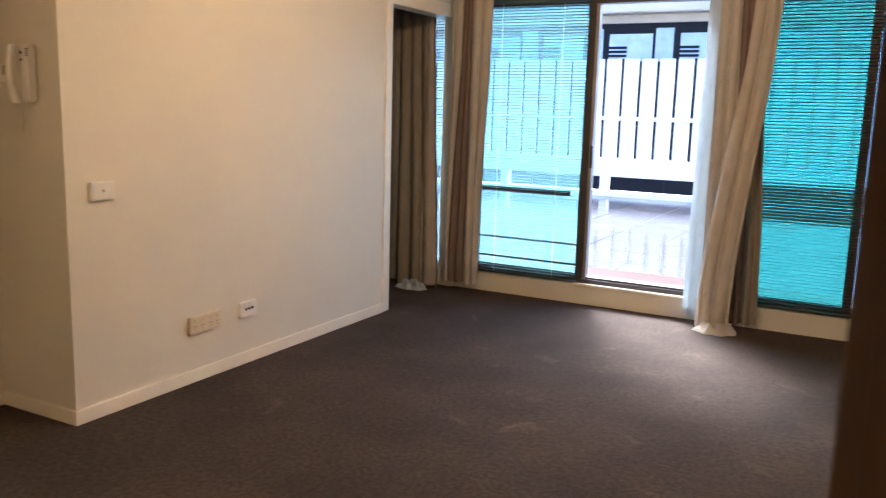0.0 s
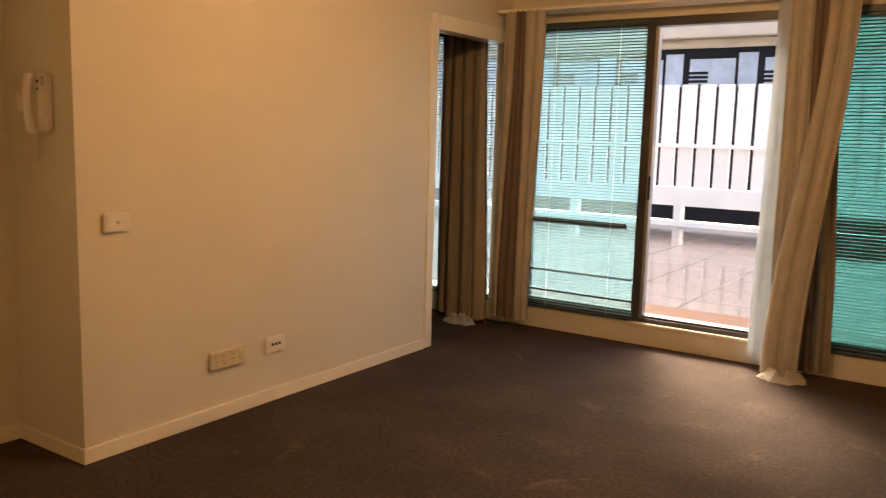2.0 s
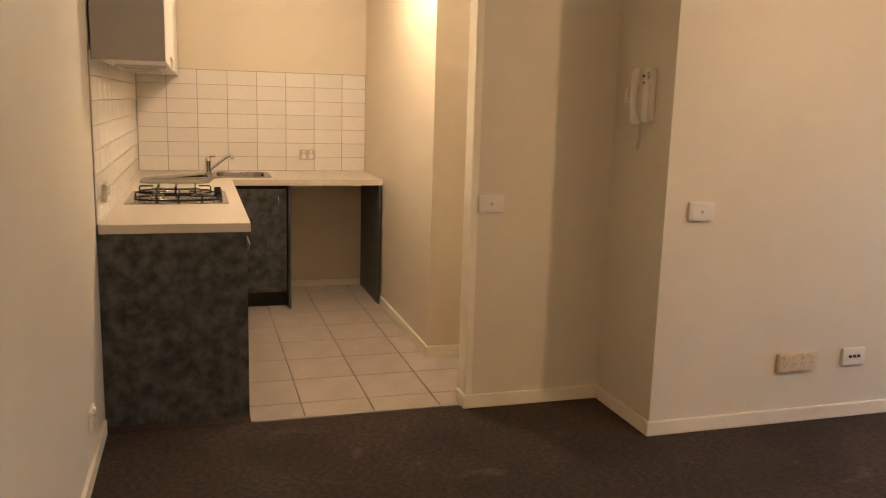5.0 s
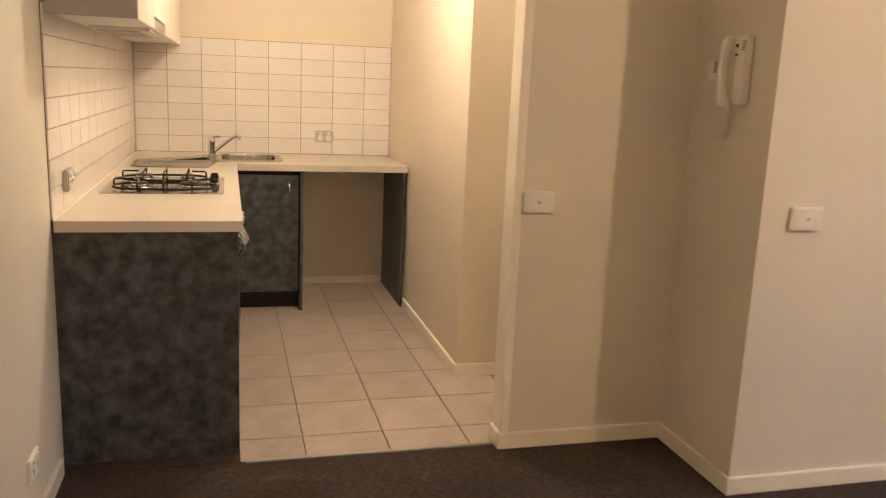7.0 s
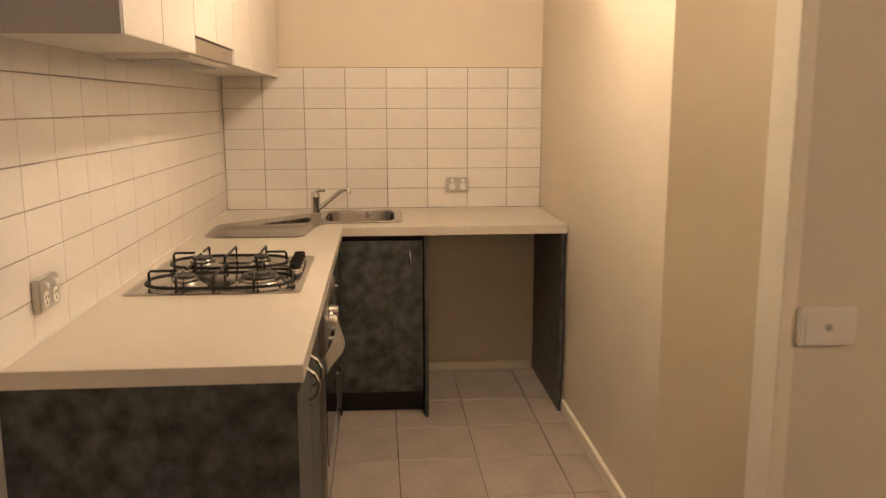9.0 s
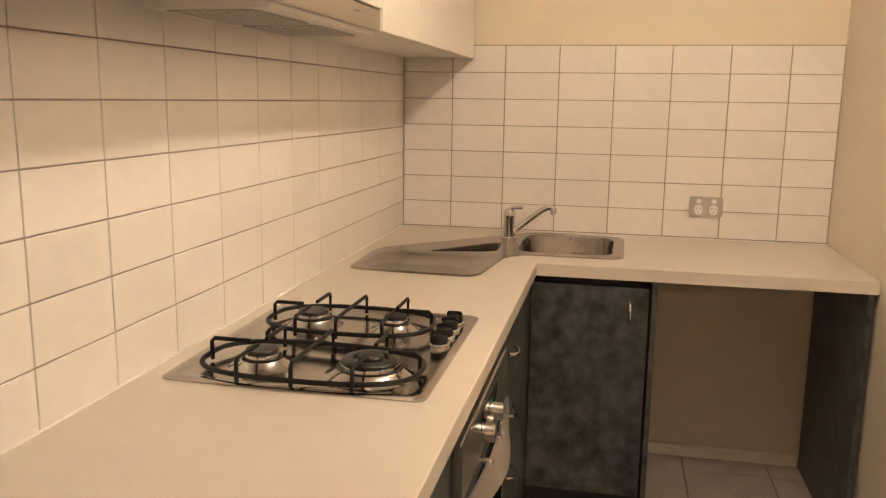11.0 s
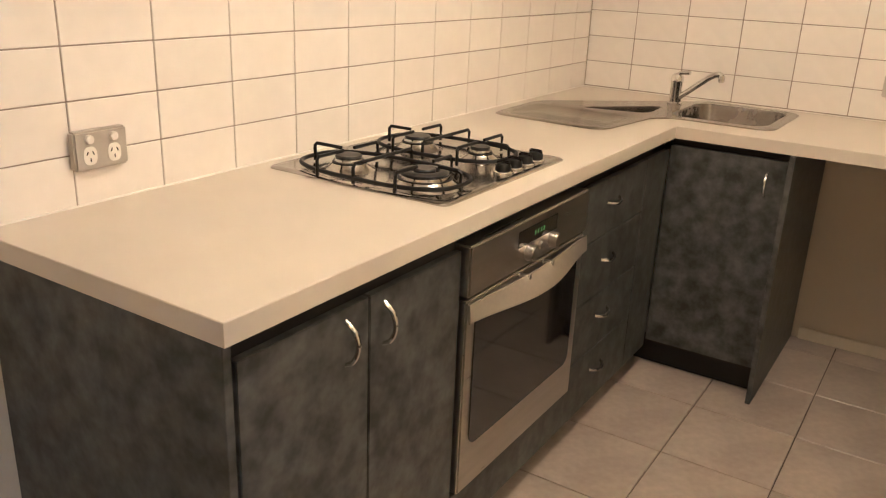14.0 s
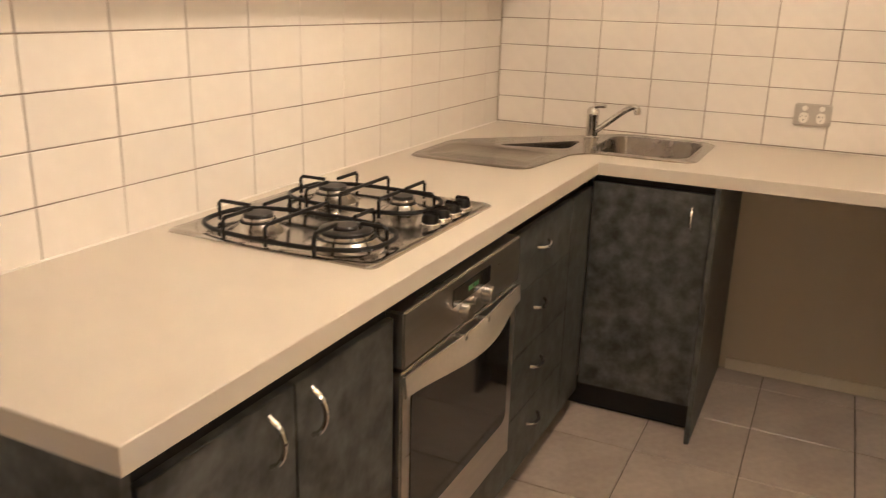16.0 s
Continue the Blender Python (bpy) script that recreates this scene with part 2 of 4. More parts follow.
def box(bm, x0, x1, y0, y1, z0, z1, bevel=0.0, seg=2):
    vs = [bm.verts.new(p) for p in ((x0, y0, z0), (x1, y0, z0), (x1, y1, z0), (x0, y1, z0), (x0, y0, z1), (x1, y0, z1), (x1, y1, z1), (x0, y1, z1))]
    fs = [bm.faces.new([vs[i] for i in q]) for q in ((3, 2, 1, 0), (4, 5, 6, 7), (0, 1, 5, 4), (1, 2, 6, 5), (2, 3, 7, 6), (3, 0, 4, 7))]
    if bevel:
        edges = list({e for f in fs for e in f.edges})
        bmesh.ops.bevel(bm, geom=edges, offset=bevel, segments=seg, affect="EDGES", clamp_overlap=True)
    return bm


def mk():
    return bmesh.new()


def boxes(*rows, bevel=0.0):
    bm = mk()
    for r in rows:
        box(bm, *r, bevel=bevel)
    return bm


def cyl(bm, p0, p1, r0, r1=None, seg=20, bevel=0.0):
    """A cylinder or cone from p0 to p1."""
    p0, p1 = Vector(p0), Vector(p1)
    r1 = r0 if r1 is None else r1
    d = p1 - p0
    m = Matrix.Translation((p0 + p1) / 2) @ d.to_track_quat("Z", "Y").to_matrix().to_4x4()
    res = bmesh.ops.create_cone(bm, cap_ends=True, segments=seg, radius1=r0, radius2=r1, depth=d.length, matrix=m)
    if bevel:
        edges = [e for e in {e for v in res["verts"] for e in v.link_edges} if len(e.link_faces) == 2 and any(len(f.verts) > 4 for f in e.link_faces)]
        bmesh.ops.bevel(bm, geom=edges, offset=bevel, segments=2, affect="EDGES", clamp_overlap=True)
    return bm


def lathe(bm, cx, cy, profile, seg=28):
    """Turn a profile of (radius, height) round the upright through cx, cy."""
    rings = []
    for r, z in profile:
        rings.append([bm.verts.new((cx + r * math.cos(2 * math.pi * k / seg), cy + r * math.sin(2 * math.pi * k / seg), z)) for k in range(seg)])
    for a, b in zip(rings, rings[1:]):
        for k in range(seg):
            bm.faces.new((a[k], a[(k + 1) % seg], b[(k + 1) % seg], b[k]))
    bm.faces.new(rings[-1])
    bm.faces.new(rings[0][::-1])
    return bm


def tube(bm, pts, r, seg=8, closed=False):
    """A round rod along points."""
    pts = [Vector(p) for p in pts]
    rings, n = [], len(pts)
    for i, p in enumerate(pts):
        a = pts[(i - 1) % n] if closed or i else pts[0]
        b = pts[(i + 1) % n] if closed or i < n - 1 else pts[-1]
        q = (b - a).normalized().to_track_quat("Z", "Y")
        rings.append([bm.verts.new(p + q @ Vector((r * math.cos(2 * math.pi * k / seg), r * math.sin(2 * math.pi * k / seg), 0))) for k in range(seg)])
    pairs = list(zip(rings, rings[1:])) + ([(rings[-1], rings[0])] if closed else [])
    for a, b in pairs:
        off = min(range(seg), key=lambda s: (a[0].co - b[s].co).length)
        for k in range(seg):
            bm.faces.new((a[k], a[(k + 1) % seg], b[(k + 1 + off) % seg], b[(k + off) % seg]))
    if not closed:
        bm.faces.new(rings[0][::-1])
        bm.faces.new(rings[-1])
    return bm


def prism(bm, pts, z0, z1):
    """An upright slab over an outline of (x, y)."""
    lo, hi = [bm.verts.new((x, y, z0)) for x, y in pts], [bm.verts.new((x, y, z1)) for x, y in pts]
    n = len(pts)
    bm.faces.new(lo[::-1])
    bm.faces.new(hi)
    for i in range(n):
        bm.faces.new((lo[i], lo[(i + 1) % n], hi[(i + 1) % n], hi[i]))
    return bm


def round_rect(x0, x1, y0, y1, r, n=6):
    pts = []
    for cx, cy, a in ((x1 - r, y0 + r, -90), (x1 - r, y1 - r, 0), (x0 + r, y1 - r, 90), (x0 + r, y0 + r, 180)):
        pts += [(cx + r * math.cos(radians(a + 90 * k / n)), cy + r * math.sin(radians(a + 90 * k / n))) for k in range(n + 1)]
    return pts


def mesh_of(bm, name, mats, smooth=False):
    bmesh.ops.recalc_face_normals(bm, faces=bm.faces)
    me = bpy.data.meshes.new(name)
    bm.to_mesh(me)
    bm.free()
    for m in mats if isinstance(mats, (list, tuple)) else [mats]:
        me.materials.append(m)
    if smooth:
        for p in me.polygons:
            p.use_smooth = True
        me.set_sharp_from_angle(angle=radians(40))
    return me


def thing(name, x, y, z, label, category, group=""):
    """An Empty at a thing's base; its parts are given in world places."""
    ob = new(name)
    ob.location = (x, y, z)
    ob.empty_display_size = 0.05
    ORIGIN[ob] = Vector((x, y, z))
    return tagged(ob, label, category, group)


def part(name, bm, mat, parent, label="", smooth=False):
    o = ORIGIN.get(parent, Vector((0, 0, 0)))
    bmesh.ops.translate(bm, verts=bm.verts, vec=-o)
    ob = new(name, mesh_of(bm, name, mat, smooth))
    ob.parent = parent
    ORIGIN[ob] = o
    return tagged(ob, label)


def structure(name, bm, mat, label="", category="", smooth=False):
    return tagged(new(name, mesh_of(bm, name, mat, smooth)), label, category or name.split("_")[0], kind="structure")


# ---- structure ----
YS, XW, YN, XC = -0.430, -6.108, 1.215, -4.205      # kitchen south wall, west wall, north wall, corridor corner
XA, YR, XS = -2.905, 1.866, -3.397                 # white wall, its return, stub wall
YW, XE = 5.32, 0.425                               # window wall, east wall
SILL, HEAD = 0.15, 2.2
STUB_Y = 1.172
EDGE = -3.438                                      # carpet to tile

structure("floor", boxes((EDGE, 1.2, YS, YW, -0.12, 0.0), (-6.2, EDGE, 1.95, YW, -0.12, 0.0)), CARPET, "dark charcoal brown cut-pile carpet, worn and marked", "carpet")
tilebed = structure("floor_kitchen", boxes((-6.2, EDGE, YS, 1.95, -0.12, -0.006)), FLOORGROUT, "beige square ceramic floor tiles with dark grout", "tiled floor")
structure("ceiling", boxes((-6.3, 1.3, -0.6, YW + 0.15, CEIL, CEIL + 0.12)), CEILING_PAINT, "plain white plaster ceiling", "ceiling")

wall_s = structure("wall_south", boxes((-6.25, 1.2, YS - 0.12, YS, -0.12, CEIL)), PAINT, "off-white painted plaster wall beside the kitchen bench", "wall")
wall_w = structure("wall_west", boxes((XW - 0.12, XW, YS, YN + 0.1, -0.12, CEIL)), CREAM, "cream painted wall over white kitchen tiles", "wall")
structure("wall_kitchen_north", boxes((XW, XC, YN, YN + 0.1, -0.12, CEIL)), CREAM, "cream painted plaster kitchen wall", "wall")
structure("wall_passage_west", boxes((XC - 0.1, XC, YN + 0.1, 3.0, -0.12, CEIL)), CREAM, "cream painted passage wall", "wall")
structure("wall_passage_end", boxes((XC, -3.005, 2.9, 3.0, -0.12, CEIL)), CREAM, "cream painted passage end wall", "wall")
structure("wall_stub", boxes((XS - 0.1, XS, STUB_Y, YR + 0.1, 0, CEIL), (XS, XA, YR, YR + 0.1, 0, CEIL)), PAINT, "off-white painted short wall with its return", "wall")
DO0, DO1, DH = 4.352, 5.296, 2.065
structure("wall_white", boxes((XA - 0.1, XA, YR + 0.1, DO0, 0, CEIL), (XA - 0.1, XA, DO0, DO1, DH, CEIL), (XA - 0.1, XA, DO1, YW, 0, CEIL)), PAINT, "off-white painted living room wall with a doorway", "wall")
WX0, WX1 = -2.76, 0.246
BX0, BX1 = -3.95, -2.995
structure("wall_north", boxes((-6.25, 1.2, YW, YW + 0.13, HEAD, CEIL + 0.1), (-6.25, 1.2, YW, YW + 0.13, -0.12, SILL), (WX1, 1.2, YW, YW + 0.13, SILL, HEAD),
          (BX1, WX0, YW, YW + 0.13, SILL, HEAD), (-6.25, BX0, YW, YW + 0.13, SILL, HEAD)), PAINT, "off-white window wall with a low sill", "wall")
structure("wall_east", boxes((XE, XE + 0.3, 3.4, YW, 0, CEIL), (0.345, XE + 0.3, 1.0, 3.4, 0, CEIL), (1.05, 1.2, YS, 1.0, 0, CEIL), (XE + 0.3, 1.2, 0.9, 1.0, 0, CEIL)), PAINT, "off-white painted side wall with a shallow nib", "wall")
structure("wall_bedroom", boxes((-6.25, -6.15, YN + 0.1, YW, -0.12, CEIL)), PAINT, "plain off-white bedroom wall", "wall")


def skirting(name, rows):
    for r in rows:
        structure(name, box(mk(), *r, bevel=0.003), TRIM, "cream gloss painted square skirting board", "skirting")


SH, ST = 0.066, 0.016
skirting("baseboard", [
    (XA, XA + ST, YR - ST, DO0 - 0.074, 0, SH), (XS + ST, XA, YR - ST, YR, 0, SH), (XS, XS + ST, STUB_Y - ST, YR, 0, SH), (XS - 0.1, XS, STUB_Y - ST, STUB_Y, 0, SH),
    (XE - ST, XE, 3.413, YW - ST, 0, SH), (0.345 - ST, 0.345, 1.0, 3.4, 0, SH), (0.345 - ST, XE, 3.4, 3.4 + ST, 0, SH), (0.235, XE, YW - ST, YW, 0, SH),
    (-5.44, XC + ST, YN - ST, YN, -0.004, 0.06), (XC, XC + ST, YN, 2.9, -0.004, 0.06), (XW, XW + ST, 0.6, 1.18, -0.004, 0.045), (-3.44, 1.05, YS, YS + ST, 0, SH),
])
# door frame round the bedroom doorway
for r in ((XA - 0.115, XA + 0.012, DO0 - 0.074, DO0 + 0.004, 0, DH + 0.09), (XA - 0.115, XA + 0.012, DO0 + 0.004, DO1 - 0.004, DH - 0.004, DH + 0.09), (XA - 0.115, XA + 0.012, DO1 - 0.004, YW - 0.002, 0, DH + 0.09)):
    structure("door_frame", box(mk(), *r, bevel=0.004), TRIM, "cream gloss painted door frame and architrave", "door frame")
structure("trim_bulkhead", box(mk(), -2.89, XE, YW - 0.025, YW, 2.262, 2.285, bevel=0.004), TRIM, "thin cream painted ledge over the window", "trim")
structure("trim_stub_corner", box(mk(), XS - 0.104, XS + 0.003, STUB_Y - 0.004, STUB_Y + 0.03, SH, CEIL, bevel=0.002), TRIM, "white painted wall end strip", "trim")
structure("trim_carpet_edge", box(mk(), EDGE - 0.012, EDGE + 0.012, 0.2, STUB_Y, -0.01, 0.004, bevel=0.002), ALULIGHT, "thin metal carpet edge strip", "trim")

# ---- windows ----
def window(name, x0, x1, z0, z1, label):
    t = tagged(new(name), label, "window", kind="structure")
    t.location = (x0, YW, z0)
    ORIGIN[t] = Vector((x0, YW, z0))
    return t


win = window("window_1", WX0, WX1, SILL, HEAD, "dark bronze aluminium sliding door and fixed panes")
FY0, FY1 = YW + 0.012, YW + 0.10
for nm, r in (("window_sill", (WX0, WX1, FY0, FY1, SILL, SILL + 0.035)), ("window_head", (WX0, WX1, FY0, FY1, HEAD - 0.055, HEAD)), ("jamb", (WX0, WX0 + 0.045, FY0, FY1, SILL + 0.035, HEAD - 0.055)),
              ("jamb", (WX1 - 0.075, WX1, FY0, FY1, SILL + 0.035, HEAD - 0.055)), ("mullion", (-1.895, -1.838, FY0, FY1, SILL + 0.035, HEAD - 0.055)),
              ("mullion", (-1.02, -0.95, FY0, FY1, SILL + 0.035, HEAD - 0.055)), ("mullion", (-0.112, -0.058, FY0, FY1, SILL + 0.035, HEAD - 0.055)),
              ("bottom_rail", (WX0 + 0.045, -1.895, FY0 + 0.02, FY1 - 0.02, SILL + 0.035, SILL + 0.07)), ("bottom_rail", (-0.95, -0.112, FY0 + 0.02, FY1 - 0.02, SILL + 0.035, SILL + 0.065)), ("bottom_rail", (-0.058, WX1 - 0.075, FY0 + 0.02, FY1 - 0.02, SILL + 0.035, SILL + 0.065))):
    part(nm, box(mk(), *r, bevel=0.003), ALU, win)
part("door_stile", box(mk(), -1.838, -1.815, FY0 + 0.01, FY1 - 0.02, SILL + 0.035, HEAD - 0.055, bevel=0.002), ALULIGHT, win, "pale mill-finish aluminium door edge")
part("door_pull", box(mk(), -1.826, -1.812, FY0 - 0.004, FY0 + 0.016, 1.0, 1.16, bevel=0.004), DARK, win, "black door pull")
part("threshold", box(mk(), -1.9, -0.98, YW - 0.02, FY0, SILL - 0.012, SILL + 0.006, bevel=0.002), TRIM, win, "white painted threshold nosing")
part("threshold_track", box(mk(), -1.838, -1.02, FY0 + 0.02, FY1 + 0.03, SILL + 0.035, SILL + 0.05, bevel=0.002), ALU, win)
for nm, r, g in (("pane", (WX0 + 0.045, -1.895, YW + 0.055, YW + 0.06, SILL + 0.07, HEAD - 0.055), GREENGLASS), ("pane", (-0.95, -0.112, YW + 0.055, YW + 0.06, SILL + 0.065, HEAD - 0.055), DEEPGLASS),
                 ("pane", (-0.058, WX1 - 0.075, YW + 0.055, YW + 0.06, SILL + 0.065, HEAD - 0.055), PALEGLASS)):
    p = part(nm, box(mk(), *r), g, win)
for zz, hh in ((0.782, 0.04), (0.425, 0.016), (0.275, 0.014)):
    part("guard_bar", box(mk(), WX0 + 0.045, -1.895 if hh < 0.03 else -1.97, YW + 0.03, YW + 0.05, zz, zz + hh, bevel=0.003), ALU, win)
part("latch", box(mk(), 0.262, 0.282, YW - 0.012, YW, 1.03, 1.075, bevel=0.003), PLASTIC, win, "small white blind cord cleat")

win2 = window("window_2", BX0, BX1, SILL, HEAD, "dark aluminium bedroom window half covered by curtain")
for nm, r in (("window_sill", (BX0, BX1, FY0, FY1, SILL, SILL + 0.035)), ("window_head", (BX0, BX1, FY0, FY1, HEAD - 0.055, HEAD)), ("jamb", (BX0, BX0 + 0.04, FY0, FY1, SILL + 0.035, HEAD - 0.055)), ("jamb", (BX1 - 0.02, BX1, FY0, FY1, SILL + 0.035, HEAD - 0.055))):
    part(nm, box(mk(), *r, bevel=0.003), ALU, win2)
p = part("pane", box(mk(), BX0 + 0.04, BX1 - 0.02, YW + 0.055, YW + 0.06, SILL + 0.035, HEAD - 0.055), PALEGLASS, win2)


def blind(x0, x1, y, z0, z1, label, pitch=0.0206, shut=0.0):
    """A venetian blind: head rail, open slats, bottom rail, ladder cords; shut turns a band of sagging slats nearly closed."""
    t = thing("venetian_blind", (x0 + x1) / 2, y, z0, label, "blind", "venetian blinds")
    part("head_rail", box(mk(), x0, x1, y - 0.014, y + 0.014, z1 - 0.03, z1, bevel=0.002), SLAT, t)
    part("bottom_rail", box(mk(), x0, x1, y - 0.012, y + 0.012, z0, z0 + 0.014, bevel=0.003), SLAT, t)
    o = ORIGIN[t]
    bm = mk()
    w, tilt, n = 0.0125, radians(-9), 4
    top, bot = [], []
    for k in range(n + 1):
        u = -1 + 2 * k / n
        yy, zz = u * w, 0.0022 * (1 - u * u)
        yy, zz = yy * math.cos(tilt) - zz * math.sin(tilt), yy * math.sin(tilt) + zz * math.cos(tilt)
        for lst, dz in ((top, 0.0005), (bot, -0.0005)):
            lst.append([bm.verts.new((xx, yy, zz + dz)) for xx in (x0 - o.x, x1 - o.x)])
    for k in range(n):
        bm.faces.new((top[k][0], top[k][1], top[k + 1][1], top[k + 1][0]))
        bm.faces.new((bot[k][1], bot[k][0], bot[k + 1][0], bot[k + 1][1]))
    bm.faces.new((top[0][1], top[0][0], bot[0][0], bot[0][1]))
    bm.faces.new((top[n][0], top[n][1], bot[n][1], bot[n][0]))
    me = mesh_of(bm, "slat", SLAT)
    count = int((z1 - 0.04 - z0 - 0.02) / pitch)
    for i in range(count):
        s = new("slat", me)
        s.parent = t
        s.location = (0, random.uniform(-0.0003, 0.0003), 0.02 + (i + 0.6) * pitch)
        zs = z0 + 0.02 + (i + 0.6) * pitch
        band = max(0.0, min(1.0, (zs - 0.70) / 0.05)) * max(0.0, min(1.0, (1.04 - zs) / 0.10))
        s.rotation_euler = (shut * band + random.uniform(-0.012, 0.012), random.uniform(-0.0005, 0.0005), 0)
    for fx in (0.22, 0.78):
        xx = x0 + (x1 - x0) * fx
        part("ladder_cord", tube(mk(), [(xx, y - 0.0125, z0 + 0.01), (xx, y - 0.0125, z1 - 0.01)], 0.0011, 5), PLASTIC, t)
    return t


blind(-2.72, -1.875, YW - 0.012, SILL + 0.012, HEAD - 0.012, "pale green aluminium venetian blind with open slats")
blind(-1.0, WX1 - 0.004, YW - 0.012, SILL + 0.012, HEAD - 0.012, "teal green aluminium venetian blind with a band of closed slats", shut=radians(42))
blind(BX0 + 0.02, BX1 - 0.01, YW - 0.012, SILL + 0.012, HEAD - 0.012, "aluminium venetian blind behind the bedroom curtain")


# ---- curtains ----
def curtain(name, label, panels, zt, zb, parent=None):
    """Each panel: top x0, x1, bottom x0, x1, depth y top, y bottom, pleats, depth of fold, material, part name, lift of hem, phase."""
    t = thing(name, (panels[0][0] + panels[0][1]) / 2, panels[0][5], 0, label, "curtain", "curtains at the windows")
    for a0, a1, b0, b1, yt, yb, pleats, amp, mat, nm, lift, ph in panels:
        bm = mk()
        cols, rws = max(18, int(pleats * 10)), 26
        grid, back = [], []
        for j in range(rws + 1):
            v = j / rws
            z = zt + (zb + lift - zt) * v
            e = v * v * (3 - 2 * v)
            line, rear = [], []
            for i in range(cols + 1):
                u = i / cols
                x = (a0 + (b0 - a0) * e) + ((a1 - a0) + ((b1 - b0) - (a1 - a0)) * e) * u
                wob = noise.noise(Vector((u * 3.1 + ph, v * 1.7, ph)))
                f = math.sin(2 * math.pi * pleats * u + ph + 1.1 * wob * v)
                y = yt + (yb - yt) * e + amp * (0.55 + 0.6 * v) * f + 0.012 * wob * v
                x += 0.3 * amp * math.cos(2 * math.pi * pleats * u + ph) + 0.006 * noise.noise(Vector((u * 9, v * 5, ph)))
                z2 = z + 0.006 * math.sin(7 * u + ph) * v
                line.append(bm.verts.new((x, y, z2)))
                rear.append(bm.verts.new((x, y + 0.002, z2)))
            grid.append(line)
            back.append(rear)
        for j in range(rws):
            for i in range(cols):
                bm.faces.new((grid[j][i], grid[j][i + 1], grid[j + 1][i + 1], grid[j + 1][i]))
                bm.faces.new((back[j][i + 1], back[j][i], back[j + 1][i], back[j + 1][i + 1]))
        rim = [(grid[j][0], grid[j + 1][0], back[j + 1][0], back[j][0]) for j in range(rws)] + [(grid[j + 1][cols], grid[j][cols], back[j][cols], back[j + 1][cols]) for j in range(rws)]
        rim += [(grid[0][i + 1], grid[0][i], back[0][i], back[0][i + 1]) for i in range(cols)] + [(grid[rws][i], grid[rws][i + 1], back[rws][i + 1], back[rws][i]) for i in range(cols)]
        for q in rim:
            bm.faces.new(q)
        part(nm, bm, mat, t, smooth=True)
    return t


def puddle(parent, x, y, rx, ry, h, mat, seed, label):
    """Cloth heaped in folds on the carpet."""
    bm = mk()
    n, rings = 40, 9
    lines = []
    for j in range(rings + 1):
        r = 1 - j / rings
        line = []
        for k in range(n):
            a = 2 * math.pi * k / n
            w = 1 + 0.30 * noise.noise(Vector((2.1 * math.cos(a) + seed, 2.1 * math.sin(a), seed))) + 0.06 * math.sin(7 * a + seed)
            fold = 0.5 + 0.5 * math.sin(5.5 * r * math.cos(a - 0.6) * 2 + 3 * noise.noise(Vector((3.5 * r * math.cos(a), 3.5 * r * math.sin(a), seed))))
            z = 0.003 + h * (1 - r ** 3) * (0.35 + 0.8 * fold) + 0.018 * (0.5 + 0.5 * math.sin(7 * a + seed)) * r * (1 - r) * 4
            line.append(bm.verts.new((x + rx * r * w * math.cos(a), y + ry * r * w * math.sin(a), z if j else 0.001)))
        lines.append(line)
    for a, b in zip(lines, lines[1:]):
        for k in range(n):
            bm.faces.new((a[k], a[(k + 1) % n], b[(k + 1) % n], b[k]))
    bm.faces.new(lines[0][::-1])
    part("hem", bm, mat, parent, label, smooth=True)


CT = 2.255
c1 = curtain("curtain", "beige lined curtain with a brown stripe gathered beside the glass door", [
    (-2.83, -2.735, -2.875, -2.85, 5.06, 5.12, 1.4, 0.012, PALEBEIGE, "beige_fold", 0.085, 0.3),
    (-2.742, -2.66, -2.862, -2.70, 5.06, 5.12, 2.4, 0.014, BROWNCLOTH, "brown_stripe", 0.085, 1.0),
    (-2.667, -2.50, -2.708, -2.585, 5.06, 5.12, 2.2, 0.016, PALEBEIGE, "pale_fold", 0.08, 2.0)], CT, 0.0)
c2 = curtain("curtain", "white lined beige curtain pulled together beside the open glass door", [
    (-1.06, -0.96, -1.085, -0.95, 5.24, 5.24, 0.9, 0.012, LINING, "pale_lining", 0.045, 0.4),
    (-0.985, -0.83, -0.97, -0.80, 5.225, 5.205, 2.2, 0.018, PALEBEIGE, "beige_fold", 0.03, 1.6),
    (-0.85, -0.745, -0.80, -0.70, 5.21, 5.235, 2.6, 0.012, BROWNCLOTH, "brown_stripe", 0.03, 0.2),
    # this fold lies in shade, put in as the darker taupe cloth
    (-0.80, -0.70, -0.71, -0.605, 5.262, 5.262, 1.6, 0.010, TAUPECLOTH, "rear_fold", 0.03, 1.2),
    (-0.765, -0.60, -0.965, -0.75, 5.185, 5.10, 2.1, 0.022, PALEBEIGE, "twisted_fold", 0.015, 2.4)], CT, 0.0)
puddle(c2, -0.83, 5.07, 0.135, 0.10, 0.05, PALEBEIGE, 3.0, "hem heaped on the carpet")
c3 = curtain("curtain", "taupe bedroom curtain hanging unevenly with its hem on the carpet", [
    (-3.475, -3.34, -3.46, -3.28, 5.24, 5.20, 1.4, 0.022, TAUPECLOTH, "outer_fold", 0.03, 0.9),
    (-3.36, -3.05, -3.32, -2.93, 5.22, 5.14, 3.4, 0.024, TAUPECLOTH, "inner_fold", 0.01, 2.2),
    (-3.13, -3.055, -3.10, -2.93, 5.20, 5.12, 1.4, 0.014, BEIGECLOTH, "swept_fold", 0.04, 0.5)], 2.27, 0.0)
puddle(c3, -3.13, 5.065, 0.13, 0.085, 0.05, LINING, 7.0, "pale lining heaped on the carpet")
